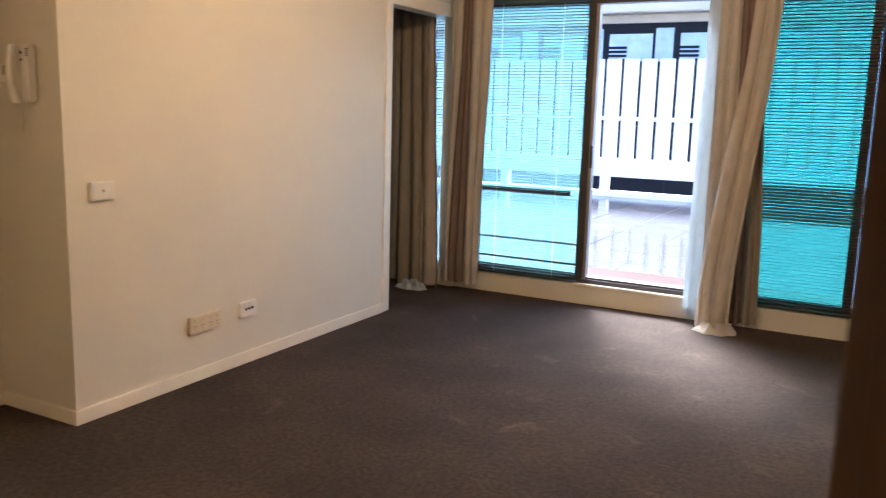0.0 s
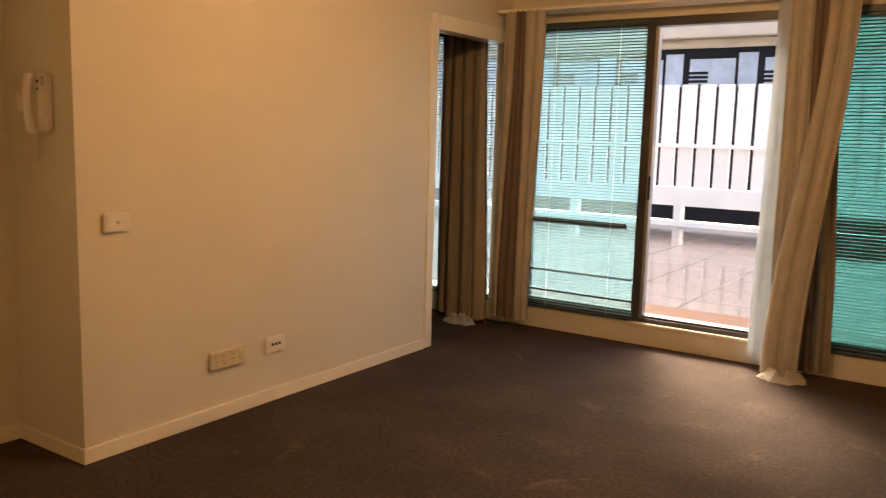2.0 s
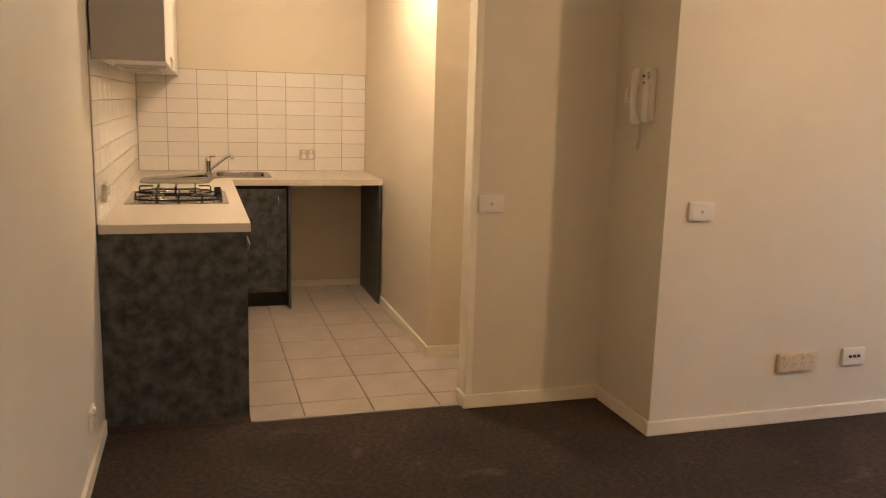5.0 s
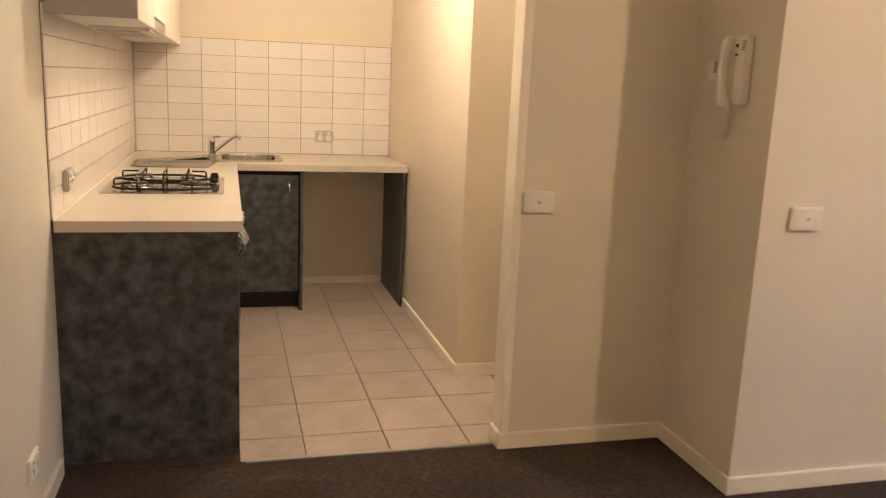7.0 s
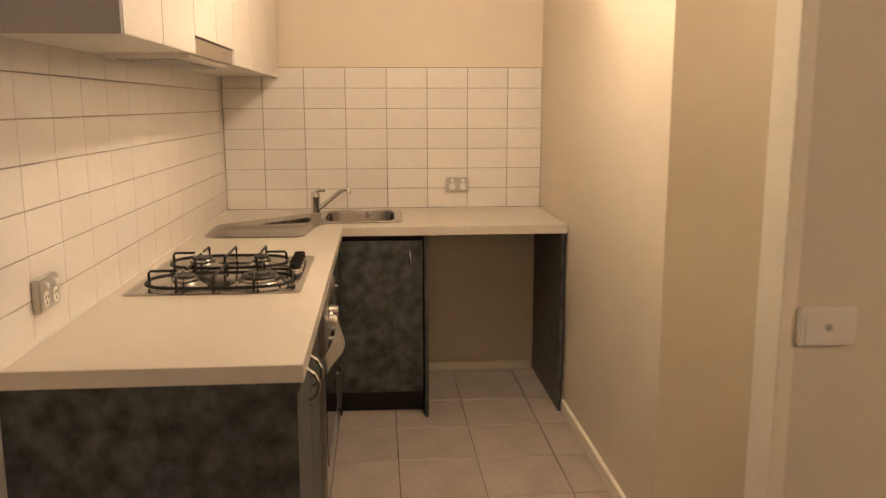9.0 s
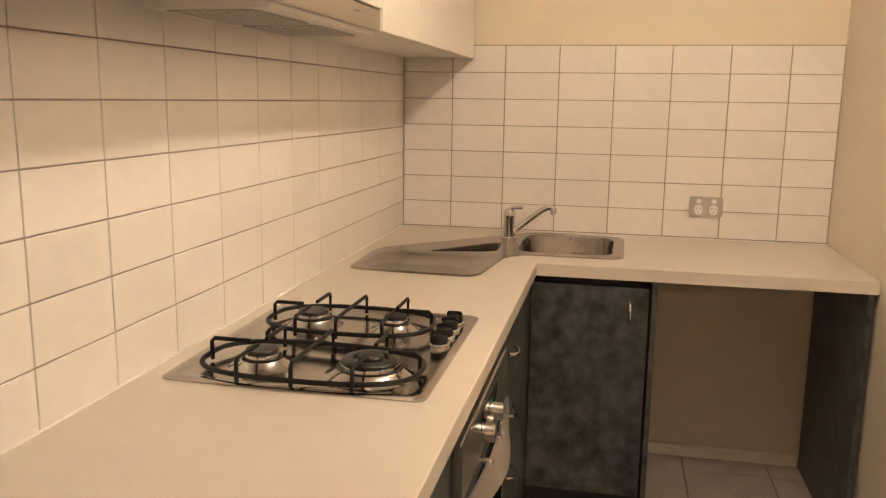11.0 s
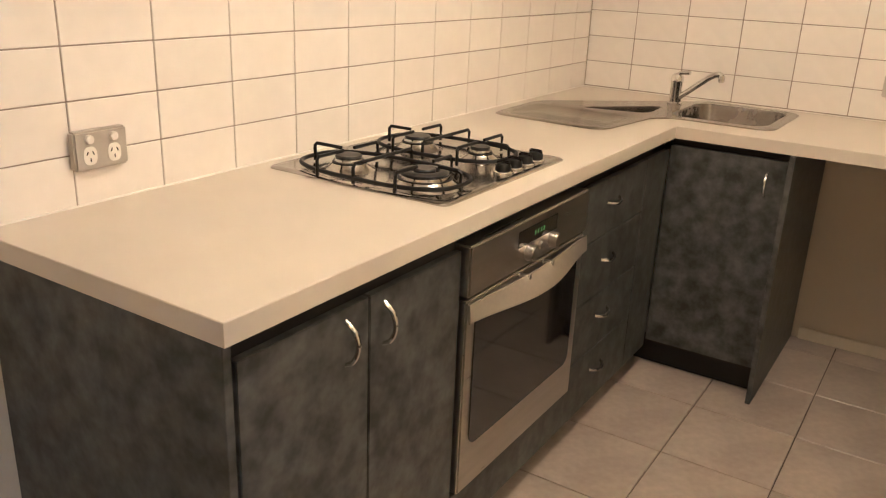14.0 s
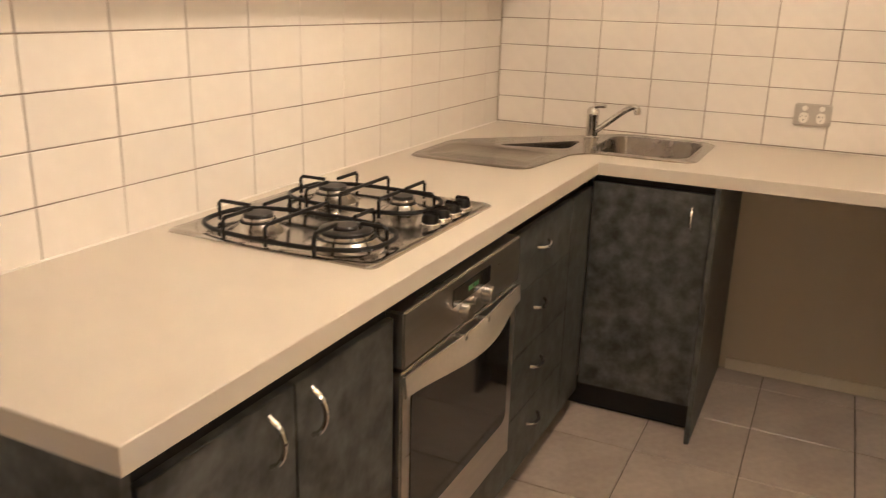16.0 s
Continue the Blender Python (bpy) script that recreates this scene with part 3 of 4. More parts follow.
track = thing("curtain_track", -1.1, 5.245, 2.24, "white curtain track over the living room window", "curtain track")
part("rail", box(mk(), -2.89, 0.3, 5.055, 5.262, 2.25, 2.268, bevel=0.003), TRIM, track)
for bx in (-2.8, -1.5, -0.3):
    part("bracket", box(mk(), bx, bx + 0.02, 5.25, 5.298, 2.262, 2.272, bevel=0.002), TRIM, track)

# ---- kitchen ----
ZB, ZT = 0.849, 0.888          # benchtop underside and top
BF, BR, BE = 0.196, -5.446, -3.507   # bench front, front of the return, end of the bench
TY, TX = -0.421, -6.10         # tile faces


def ring(bm, pts, z):
    vs = [bm.verts.new((x, y, z)) for x, y in pts]
    return vs, [bm.edges.new((vs[i], vs[(i + 1) % len(vs)])) for i in range(len(vs))]


def bridge(bm, a, b):
    n = len(a)
    for i in range(n):
        bm.faces.new((a[i], a[(i + 1) % n], b[(i + 1) % n], b[i]))


def toward(pts, k):
    cx, cy = sum(p[0] for p in pts) / len(pts), sum(p[1] for p in pts) / len(pts)
    return [(cx + (x - cx) * k, cy + (y - cy) * k) for x, y in pts]


def smooth_outline(corners, r, n=5):
    """Round the corners of a closed outline."""
    out, m = [], len(corners)
    for i in range(m):
        p, a, b = (Vector(corners[i % m]), Vector(corners[i - 1]), Vector(corners[(i + 1) % m]))
        da, db = (a - p), (b - p)
        k = min(r, da.length * 0.45, db.length * 0.45)
        s, e = p + da.normalized() * k, p + db.normalized() * k
        for j in range(n + 1):
            t = j / n
            q = s * (1 - t) ** 2 + p * 2 * t * (1 - t) + e * t * t
            out.append((q.x, q.y))
    return out


MAIN_BOWL = round_rect(-6.0, -5.62, 0.105, 0.435, 0.07)
SMALL_BOWL = smooth_outline([(-5.535, -0.20), (-5.595, 0.045), (-5.80, 0.035)], 0.05)
SINK = smooth_outline([(-5.20, -0.365), (-5.185, 0.045), (-5.52, 0.085), (-5.575, 0.14), (-5.575, 0.47), (-6.03, 0.475), (-6.065, 0.14), (-5.56, -0.375)], 0.06)
DRAINER = smooth_outline([(-5.235, -0.33), (-5.225, 0.01), (-5.49, 0.035), (-5.49, -0.335)], 0.06)

# continuous worktop with the bowls cut through it
bm = mk()
outer = [(TX, TY), (BE, TY), (BE, BF), (BR, BF), (BR, 1.213), (TX, 1.213)]
inner = [(TX + 0.001, TY + 0.001), (BE - 0.0015, TY + 0.001), (BE - 0.0015, BF - 0.0015), (BR - 0.0015, BF - 0.0015), (BR - 0.0015, 1.212), (TX + 0.001, 1.212)]
holes = [toward(MAIN_BOWL, 1.03), toward(SMALL_BOWL, 1.03)]
top, te = ring(bm, inner, ZT)
hv = [ring(bm, h, ZT) for h in holes]
bmesh.ops.triangle_fill(bm, use_beauty=True, edges=te + [e for _, es in hv for e in es])
mid, _ = ring(bm, outer, ZT - 0.0015)
low, le = ring(bm, outer, ZB)
bridge(bm, top, mid)
bridge(bm, mid, low)
hl = [ring(bm, h, ZB) for h in holes]
for (a, _), (b, _) in zip(hv, hl):
    bridge(bm, a, b)
bmesh.ops.triangle_fill(bm, use_beauty=True, edges=le + [e for _, es in hl for e in es])
worktop = thing("worktop", -4.8, -0.1, ZB, "cream laminate L-shaped kitchen worktop with square edge", "worktop")
part("slab", bm, BENCH, worktop)
part("sealant", boxes((TX + 0.004, -3.509, TY, TY + 0.004, ZT, ZT + 0.003)), PLASTIC, worktop, "thin white sealant line along the tiles")
part("sealant", boxes((TX, TX + 0.004, TY + 0.004, 1.213, ZT, ZT + 0.003)), PLASTIC, worktop, "thin white sealant line along the tiles")

# corner sink
sink = thing("kitchen_sink", -5.6, 0.05, ZT, "stainless steel corner sink with drainer set in the worktop", "sink")
bm = mk()
o1, oe = ring(bm, toward(SINK, 0.985), ZT + 0.0045)
b1, be1 = ring(bm, MAIN_BOWL, ZT + 0.004)
b2, be2 = ring(bm, SMALL_BOWL, ZT + 0.004)
d1, de1 = ring(bm, DRAINER, ZT + 0.0045)
bmesh.ops.triangle_fill(bm, use_beauty=True, edges=oe + be1 + be2 + de1)
o2, _ = ring(bm, SINK, ZT + 0.0005)
bridge(bm, o1, o2)
d2, de2 = ring(bm, toward(DRAINER, 0.965), ZT + 0.0018)
bridge(bm, d1, d2)
bmesh.ops.triangle_fill(bm, use_beauty=True, edges=de2)
part("rim", bm, SINKSTEEL, sink, smooth=True)
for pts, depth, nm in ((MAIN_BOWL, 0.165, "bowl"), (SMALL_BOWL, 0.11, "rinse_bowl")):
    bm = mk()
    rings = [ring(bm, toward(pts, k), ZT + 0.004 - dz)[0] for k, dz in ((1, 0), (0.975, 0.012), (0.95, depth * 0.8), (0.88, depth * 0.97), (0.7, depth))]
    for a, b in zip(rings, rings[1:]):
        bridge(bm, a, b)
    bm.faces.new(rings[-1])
    bowl = part(nm, bm, SHADEDSTEEL, sink, smooth=True)
    cx, cy = sum(p[0] for p in pts) / len(pts), sum(p[1] for p in pts) / len(pts)
    part("waste", lathe(mk(), cx, cy, [(0.036, ZT + 0.004 - depth + 0.001), (0.034, ZT + 0.004 - depth + 0.004), (0.012, ZT + 0.004 - depth + 0.002)]), CHROME, bowl)
# mixer tap
tap = thing("mixer_tap", -5.865, 0.05, ZT, "chrome lever mixer tap standing on the sink", "tap")
part("base", lathe(mk(), -5.865, 0.05, [(0.027, ZT + 0.004), (0.027, ZT + 0.012), (0.022, ZT + 0.016)]), CHROME, tap, smooth=True)
part("body", lathe(mk(), -5.865, 0.05, [(0.022, ZT + 0.014), (0.0215, ZT + 0.085), (0.023, ZT + 0.09), (0.023, ZT + 0.108), (0.015, ZT + 0.118)]), CHROME, tap, smooth=True)
part("lever", tube(mk(), [(-5.865, 0.045, ZT + 0.112), (-5.855, 0.065, ZT + 0.124), (-5.845, 0.10, ZT + 0.128)], 0.0075, 8), CHROME, tap, smooth=True)
spout = part("spout", tube(mk(), [(-5.862, 0.06, ZT + 0.03), (-5.858, 0.10, ZT + 0.062), (-5.853, 0.165, ZT + 0.115), (-5.85, 0.19, ZT + 0.13), (-5.849, 0.205, ZT + 0.132), (-5.848, 0.215, ZT + 0.126)], 0.0105, 12), CHROME, tap, smooth=True)
part("aerator", cyl(mk(), (-5.848, 0.213, ZT + 0.130), (-5.848, 0.215, ZT + 0.106), 0.012, seg=16, bevel=0.002), CHROME, spout, smooth=True)

# gas hob
HX0, HX1, HY0, HY1 = -4.742, -4.167, -0.376, 0.129
hob = thing("gas_hob", -4.44, -0.12, ZT, "stainless steel four-burner gas hob with black trivets", "hob")
bm = mk()
rs = [ring(bm, round_rect(HX0 + i, HX1 - i, HY0 + i, HY1 - i, 0.02), ZT + z)[0] for i, z in ((0.0, 0.0005), (0.0, 0.003), (0.004, 0.006), (0.018, 0.0065), (0.03, 0.004))]
for a, b in zip(rs, rs[1:]):
    bridge(bm, a, b)
bm.faces.new(rs[-1])
part("plate", bm, HOBSTEEL, hob, smooth=True)
BURNERS = [(-4.280, -0.22, 0.037), (-4.280, -0.002, 0.060), (-4.580, -0.23, 0.040), (-4.580, -0.036, 0.030)]
hz = ZT + 0.004
for bx, by, br in BURNERS:
    bn = part("burner", lathe(mk(), bx, by, [(br + 0.028, hz), (br + 0.020, hz + 0.003), (br + 0.006, hz + 0.012), (br + 0.003, hz + 0.016), (br * 0.7, hz + 0.0165)]), HOBSTEEL, hob, "polished steel burner cup", smooth=True)
    part("gap_ring", lathe(mk(), bx, by, [(br * 1.05, hz + 0.016), (br * 1.06, hz + 0.0185), (br * 0.9, hz + 0.019)]), ENAMEL, bn, smooth=True)
    if br < 0.05:
        part("crown", lathe(mk(), bx, by, [(br * 0.97, hz + 0.0188), (br * 0.98, hz + 0.022), (br * 0.90, hz + 0.027), (br * 0.7, hz + 0.0275)]), HOBSTEEL, bn, smooth=True)
        part("burner_cap", lathe(mk(), bx, by, [(br * 0.84, hz + 0.0275), (br * 0.87, hz + 0.031), (br * 0.82, hz + 0.0345), (br * 0.5, hz + 0.035)]), BURNER, bn, "black enamelled burner cap", smooth=True)
    else:
        part("crown", lathe(mk(), bx, by, [(br * 0.97, hz + 0.0188), (br * 0.95, hz + 0.024), (br * 0.90, hz + 0.026), (br * 0.5, hz + 0.0262)]), HOBSTEEL, bn, smooth=True)
        part("ring_cap", lathe(mk(), bx, by, [(br * 0.90, hz + 0.0262), (br * 0.91, hz + 0.030), (br * 0.84, hz + 0.0335), (br * 0.58, hz + 0.034), (br * 0.54, hz + 0.027)]), BURNER, bn, "black ring-shaped burner cap", smooth=True)
        for k in range(40):
            a = 2 * math.pi * k / 40
            u, v = math.cos(a), math.sin(a)
            part("flame_slot", tube(mk(), [(bx + br * 0.93 * u, by + br * 0.93 * v, hz + 0.0255), (bx + br * 0.84 * u, by + br * 0.84 * v, hz + 0.0283)], 0.0011, 4), ENAMEL, bn)
        part("inner_well", lathe(mk(), bx, by, [(br * 0.53, hz + 0.026), (br * 0.50, hz + 0.029), (br * 0.42, hz + 0.0295)]), HOBSTEEL, bn, smooth=True)
        part("burner_cap", lathe(mk(), bx, by, [(br * 0.42, hz + 0.0295), (br * 0.43, hz + 0.036), (br * 0.39, hz + 0.039), (br * 0.2, hz + 0.0393)]), BURNER, bn, "black enamelled burner cap", smooth=True)
for ox, oy, hx, hy, bs in ((-4.280, -0.116, 0.113, 0.212, BURNERS[:2]), (-4.580, -0.139, 0.113, 0.188, BURNERS[2:])):
    loop = []
    for k in range(64):
        a = 2 * math.pi * k / 64
        c, s = math.cos(a), math.sin(a)
        loop.append((ox + hx * math.copysign(abs(c) ** 0.7, c), oy + hy * math.copysign(abs(s) ** 0.75, s), hz + 0.016))
    tv = part("trivet", tube(mk(), loop, 0.0052, 8, closed=True), ENAMEL, hob, "black enamelled pan support", smooth=True)
    zt = hz + 0.047
    for bx, by, br in bs:
        for sx in (-1, 1):
            e = bx + sx * hx * 0.985
            part("finger", tube(mk(), [(e, by, hz + 0.004), (e, by, zt - 0.006), (e - sx * 0.006, by, zt), (bx + sx * br * 0.55, by, zt)], 0.0043, 6), ENAMEL, tv, smooth=True)
    for sy in (-1, 1):
        b = bs[0] if sy < 0 else bs[1]
        e = oy + sy * hy * 0.985
        part("finger", tube(mk(), [(ox, e, hz + 0.004), (ox, e, zt - 0.006), (ox, e - sy * 0.006, zt), (ox, b[1] + sy * b[2] * 0.6, zt)], 0.0043, 6), ENAMEL, tv, smooth=True)
    ym = (bs[0][1] + bs[1][1]) / 2 - 0.005
    e = hx * 0.985
    part("cross_bar", tube(mk(), [(ox - e, ym, hz + 0.004), (ox - e, ym, zt - 0.007), (ox - e + 0.007, ym, zt), (ox + e - 0.007, ym, zt), (ox + e, ym, zt - 0.007), (ox + e, ym, hz + 0.004)], 0.0043, 6), ENAMEL, tv, smooth=True)
for i in range(4):
    kx, ky = -4.655 + 0.056 * i, 0.084
    kn = part("knob", lathe(mk(), kx, ky, [(0.0195, hz + 0.008), (0.019, hz + 0.019), (0.016, hz + 0.025), (0.009, hz + 0.028)], 20), ENAMEL, hob, "black control knob on a chrome collar", smooth=True)
    part("collar", lathe(mk(), kx, ky, [(0.023, hz), (0.023, hz + 0.006), (0.019, hz + 0.009)], 24), CHROME, kn, smooth=True)
    part("grip", box(mk(), kx - 0.004, kx + 0.004, ky - 0.018, ky + 0.018, hz + 0.019, hz + 0.033, bevel=0.003), ENAMEL, kn)


def bow(x, y, z0, z1, out, axis):
    """A bowed wire handle between two heights."""
    pts = []
    for k in range(11):
        u = k / 10
        d = out * math.sin(math.pi * u) ** 0.6
        z = z0 + (z1 - z0) * u
        pts.append((x, y + d, z) if axis == "y" else (x + d, y, z))
    return tube(mk(), pts, 0.0048, 8)


def bow_flat(x0, x1, y, z, out):
    return tube(mk(), [(x0 + (x1 - x0) * k / 10, y + out * math.sin(math.pi * k / 10) ** 0.6, z - 0.006 * math.sin(math.pi * k / 10)) for k in range(11)], 0.0048, 8)


FY = 0.178      # face of the doors on the long run
Z0, Z1 = 0.085, 0.808
base1 = thing("base_cabinet", -3.85, -0.1, 0, "two-door base cabinet in mottled slate laminate", "cabinet", "kitchen base cabinets")
part("end_panel", box(mk(), -3.533, -3.516, YS + 0.001, FY + 0.002, 0, ZB, bevel=0.001), SLATE, base1)
part("carcass", boxes((-4.16, -3.537, TY + 0.005, FY - 0.018, 0.08, ZB - 0.001)), BLACK, base1)
part("kickboard", boxes((-4.16, -3.537, 0.10, 0.115, 0, 0.078)), BLACK, base1)
for xa, xb, hx in ((-3.852, -3.542, -3.790), (-4.158, -3.856, -3.897)):
    d = part("door", box(mk(), xa, xb, FY - 0.017, FY, Z0, Z1, bevel=0.0015), SLATE, base1)
    part("handle", bow(hx, FY - 0.001, 0.700, 0.784, 0.028, "y"), CHROME, d, "bowed chrome handle", smooth=True)

oven = thing("built_in_oven", -4.475, -0.1, 0, "stainless steel built-in oven with dark glass door", "oven")
OX0, OX1 = -4.766, -4.166
part("housing", boxes((OX0, OX1, TY + 0.005, FY - 0.03, 0.206, ZB - 0.002)), BLACK, oven)
part("plinth_panel", box(mk(), OX0 - 0.012, OX1 + 0.004, FY - 0.017, FY, Z0, 0.204, bevel=0.0015), SLATE, oven, "slate laminate infill under the oven")
part("kickboard", boxes((OX0 - 0.012, OX1, 0.10, 0.115, 0, 0.078)), BLACK, oven)
cp = part("control_panel", box(mk(), OX0, OX1, FY - 0.03, FY + 0.018, 0.702, 0.818, bevel=0.004), STEEL, oven)
part("display", box(mk(), -4.574, -4.374, FY + 0.0175, FY + 0.0195, 0.757, 0.797, bevel=0.001), OVENGLASS, cp, "black display window")
for kx in (-4.425, -4.547):
    part("dial", cyl(mk(), (kx, FY + 0.018, 0.736), (kx, FY + 0.040, 0.736), 0.020, 0.0185, seg=28, bevel=0.002), STEEL, cp, "brushed steel dial", smooth=True)
part("button", cyl(mk(), (-4.487, FY + 0.018, 0.738), (-4.487, FY + 0.026, 0.738), 0.011, 0.010, seg=20, bevel=0.001), STEEL, cp, smooth=True)
# lit marks of the clock, too dim to read
for k in range(4):
    x = -4.452 - 0.013 * k - (0.004 if k > 1 else 0)
    part("clock_mark", box(mk(), x - 0.007, x - 0.0015 * (k % 2) , FY + 0.0194, FY + 0.0199, 0.772, 0.783), GREENLED, cp, "dim green clock mark")
od = part("oven_door", box(mk(), OX0, OX1, FY - 0.03, FY + 0.014, 0.214, 0.694, bevel=0.004), STEEL, oven)
bm = mk()
GX0, GX1 = OX0 + 0.040, OX1 - 0.036
outline = round_rect(GX0, GX1, 0.327, 0.668, 0.03)
rear, front = [bm.verts.new((x, FY + 0.0135, z)) for x, z in outline], [bm.verts.new((x, FY + 0.0165, z)) for x, z in outline]
bm.faces.new(rear)
bm.faces.new(front[::-1])
for k in range(len(rear)):
    bm.faces.new((rear[k], rear[k - 1], front[k - 1], front[k]))
part("door_glass", bm, OVENGLASS, od, "dark reflective oven glass")
bm = mk()
prev = None
for k in range(25):
    u = k / 24
    x = OX1 - (OX1 - OX0) * u
    wave = math.sin(math.pi * u) ** 1.6
    y, zt, zb = FY + 0.022 + 0.014 * wave, 0.690, 0.644 - 0.008 * wave
    out = 0.004 + 0.022 * wave
    cur = [bm.verts.new(p) for p in ((x, y, zt), (x, y + out, zb + 0.004), (x, y + out - 0.005, zb), (x, y - 0.006, zt - 0.003))]
    if prev:
        for i in range(4):
            bm.faces.new((prev[i], prev[(i + 1) % 4], cur[(i + 1) % 4], cur[i]))
    else:
        bm.faces.new(cur[::-1])
    prev = cur
bm.faces.new(prev)
part("handle", bm, ALUSATIN, od, "wide bowed steel door handle", smooth=True)
for kx in (OX1 - 0.24, OX0 + 0.24):
    part("handle_post", cyl(mk(), (kx, FY + 0.01, 0.682), (kx, FY + 0.040, 0.684), 0.007, seg=12), STEEL, od)

drawers = thing("drawer_cabinet", -5.01, -0.1, 0, "four-drawer cabinet in mottled slate laminate", "cabinet", "kitchen base cabinets")
part("carcass", boxes((-5.46, -4.778, TY + 0.005, FY - 0.018, 0.08, 0.70)), BLACK, drawers)
part("kickboard", boxes((-5.5, -4.778, 0.10, 0.115, 0, 0.078)), BLACK, drawers)
for za, zb, hzz in ((0.640, Z1, 0.736), (0.457, 0.637, 0.562), (0.276, 0.454, 0.383), (Z0, 0.273, 0.202)):
    d = part("drawer_front", box(mk(), -5.255, -4.775, FY - 0.017, FY, za, zb, bevel=0.0015), SLATE, drawers)
    part("handle", bow_flat(-5.038, -4.948, FY - 0.001, hzz, 0.02), CHROME, d, "bowed chrome handle", smooth=True)
part("filler_panel", box(mk(), -5.4635, -5.258, FY - 0.017, FY, Z0, Z1, bevel=0.0015), SLATE, drawers)

RX = -5.464
corner = thing("corner_cabinet", -5.8, 0.38, 0, "one-door sink cabinet in mottled slate laminate", "cabinet", "kitchen base cabinets")
part("carcass", boxes((TX + 0.005, RX - 0.018, FY + 0.004, 0.554, 0.102, 0.70)), BLACK, corner)
part("kickboard", boxes((RX - 0.08, RX - 0.065, 0.115, 0.554, 0, 0.100)), BLACK, corner)
d = part("door", box(mk(), RX - 0.017, RX, FY + 0.002, 0.554, 0.112, 0.822, bevel=0.0015), SLATE, corner)
part("handle", bow(RX - 0.001, 0.496, 0.703, 0.780, 0.026, "x"), CHROME, d, "bowed chrome handle", smooth=True)
part("end_panel", box(mk(), TX + 0.005, -5.42, 0.560, 0.576, 0, ZB, bevel=0.001), SLATE, corner)
# Black strips added to put in the shade of the gap below the worktop.
part("gap_shade_strip", boxes((RX - 0.05, RX - 0.03, FY, 0.556, 0.78, ZB - 0.001)), BLACK, corner)
part("gap_shade_strip", boxes((-5.5, -3.54, FY - 0.05, FY - 0.03, 0.78, ZB - 0.001)), BLACK, drawers)
tagged(new("bench_support_panel", mesh_of(box(mk(), TX + 0.005, -5.448, 1.186, 1.203, -0.004, ZB, bevel=0.001), "panel", SLATE)), "dark slate laminate panel holding up the worktop end", "panel")

# wall cabinets and range hood
UY, UZ, UT = -0.136, 1.566, 2.3


def wall_cabinet(x0, x1, seams, zlow, label):
    t = thing("wall_cabinet", (x0 + x1) / 2, TY, zlow, label, "cabinet", "kitchen wall cabinets")
    part("carcass", boxes((x0, x1, TY + 0.001, UY - 0.019, UZ, UT)), WHITEBOARD, t)
    edges = [x1] + seams + [x0]
    for a, b in zip(edges, edges[1:]):
        part("door", box(mk(), b + 0.0015, a - 0.0015, UY - 0.017, UY, zlow, UT, bevel=0.0015), WHITEBOARD, t)
    return t


w1 = wall_cabinet(-4.2, -3.55, [-3.855], UZ - 0.004, "white laminate two-door wall cabinet with side greyed for shade")
part("shaded_side_panel", box(mk(), -3.549, -3.533, TY + 0.001, UY - 0.001, UZ - 0.004, UT, bevel=0.001), GREYBOARD, w1, "grey laminate cabinet side, darkened for its shade")
wall_cabinet(-4.82, -4.2, [-4.51], UZ + 0.047, "white laminate wall cabinet over the range hood")
wall_cabinet(-6.098, -4.82, [-5.2, -5.65], UZ - 0.004, "white laminate three-door wall cabinet")
hood = thing("range_hood", -4.51, TY, UZ - 0.02, "slim slide-out range hood under the wall cabinet", "range hood")
part("housing", box(mk(), -4.815, -4.205, TY + 0.03, UY - 0.021, UZ - 0.014, UZ, bevel=0.002), WHITEBOARD, hood)
part("front_strip", box(mk(), -4.818, -4.202, UY - 0.03, UY - 0.006, UZ - 0.004, UZ + 0.044, bevel=0.002), STEEL, hood, "brushed steel pull-out front")
for xx in (-4.66, -4.36):
    g = part("grease_filter", box(mk(), xx - 0.13, xx + 0.13, TY + 0.06, UY - 0.06, UZ - 0.018, UZ - 0.0135, bevel=0.001), SILVER, hood)
    for k in range(9):
        part("slot", box(mk(), xx - 0.115, xx + 0.115, TY + 0.075 + k * 0.018, TY + 0.083 + k * 0.018, UZ - 0.0195, UZ - 0.0178), GREYBOARD, g)


# ---- plates on the walls ----
def on_wall(name, x, y, z, face, label, category, group=""):
    """A thing built facing -y round its own centre, then turned to its wall."""
    t = new(name)
    t.matrix_world = pose(x, y, z, 0, 0, {"-y": 0, "+x": 90, "+y": 180}[face])
    ORIGIN[t] = Vector((0, 0, 0))
    return tagged(t, label, category, group)


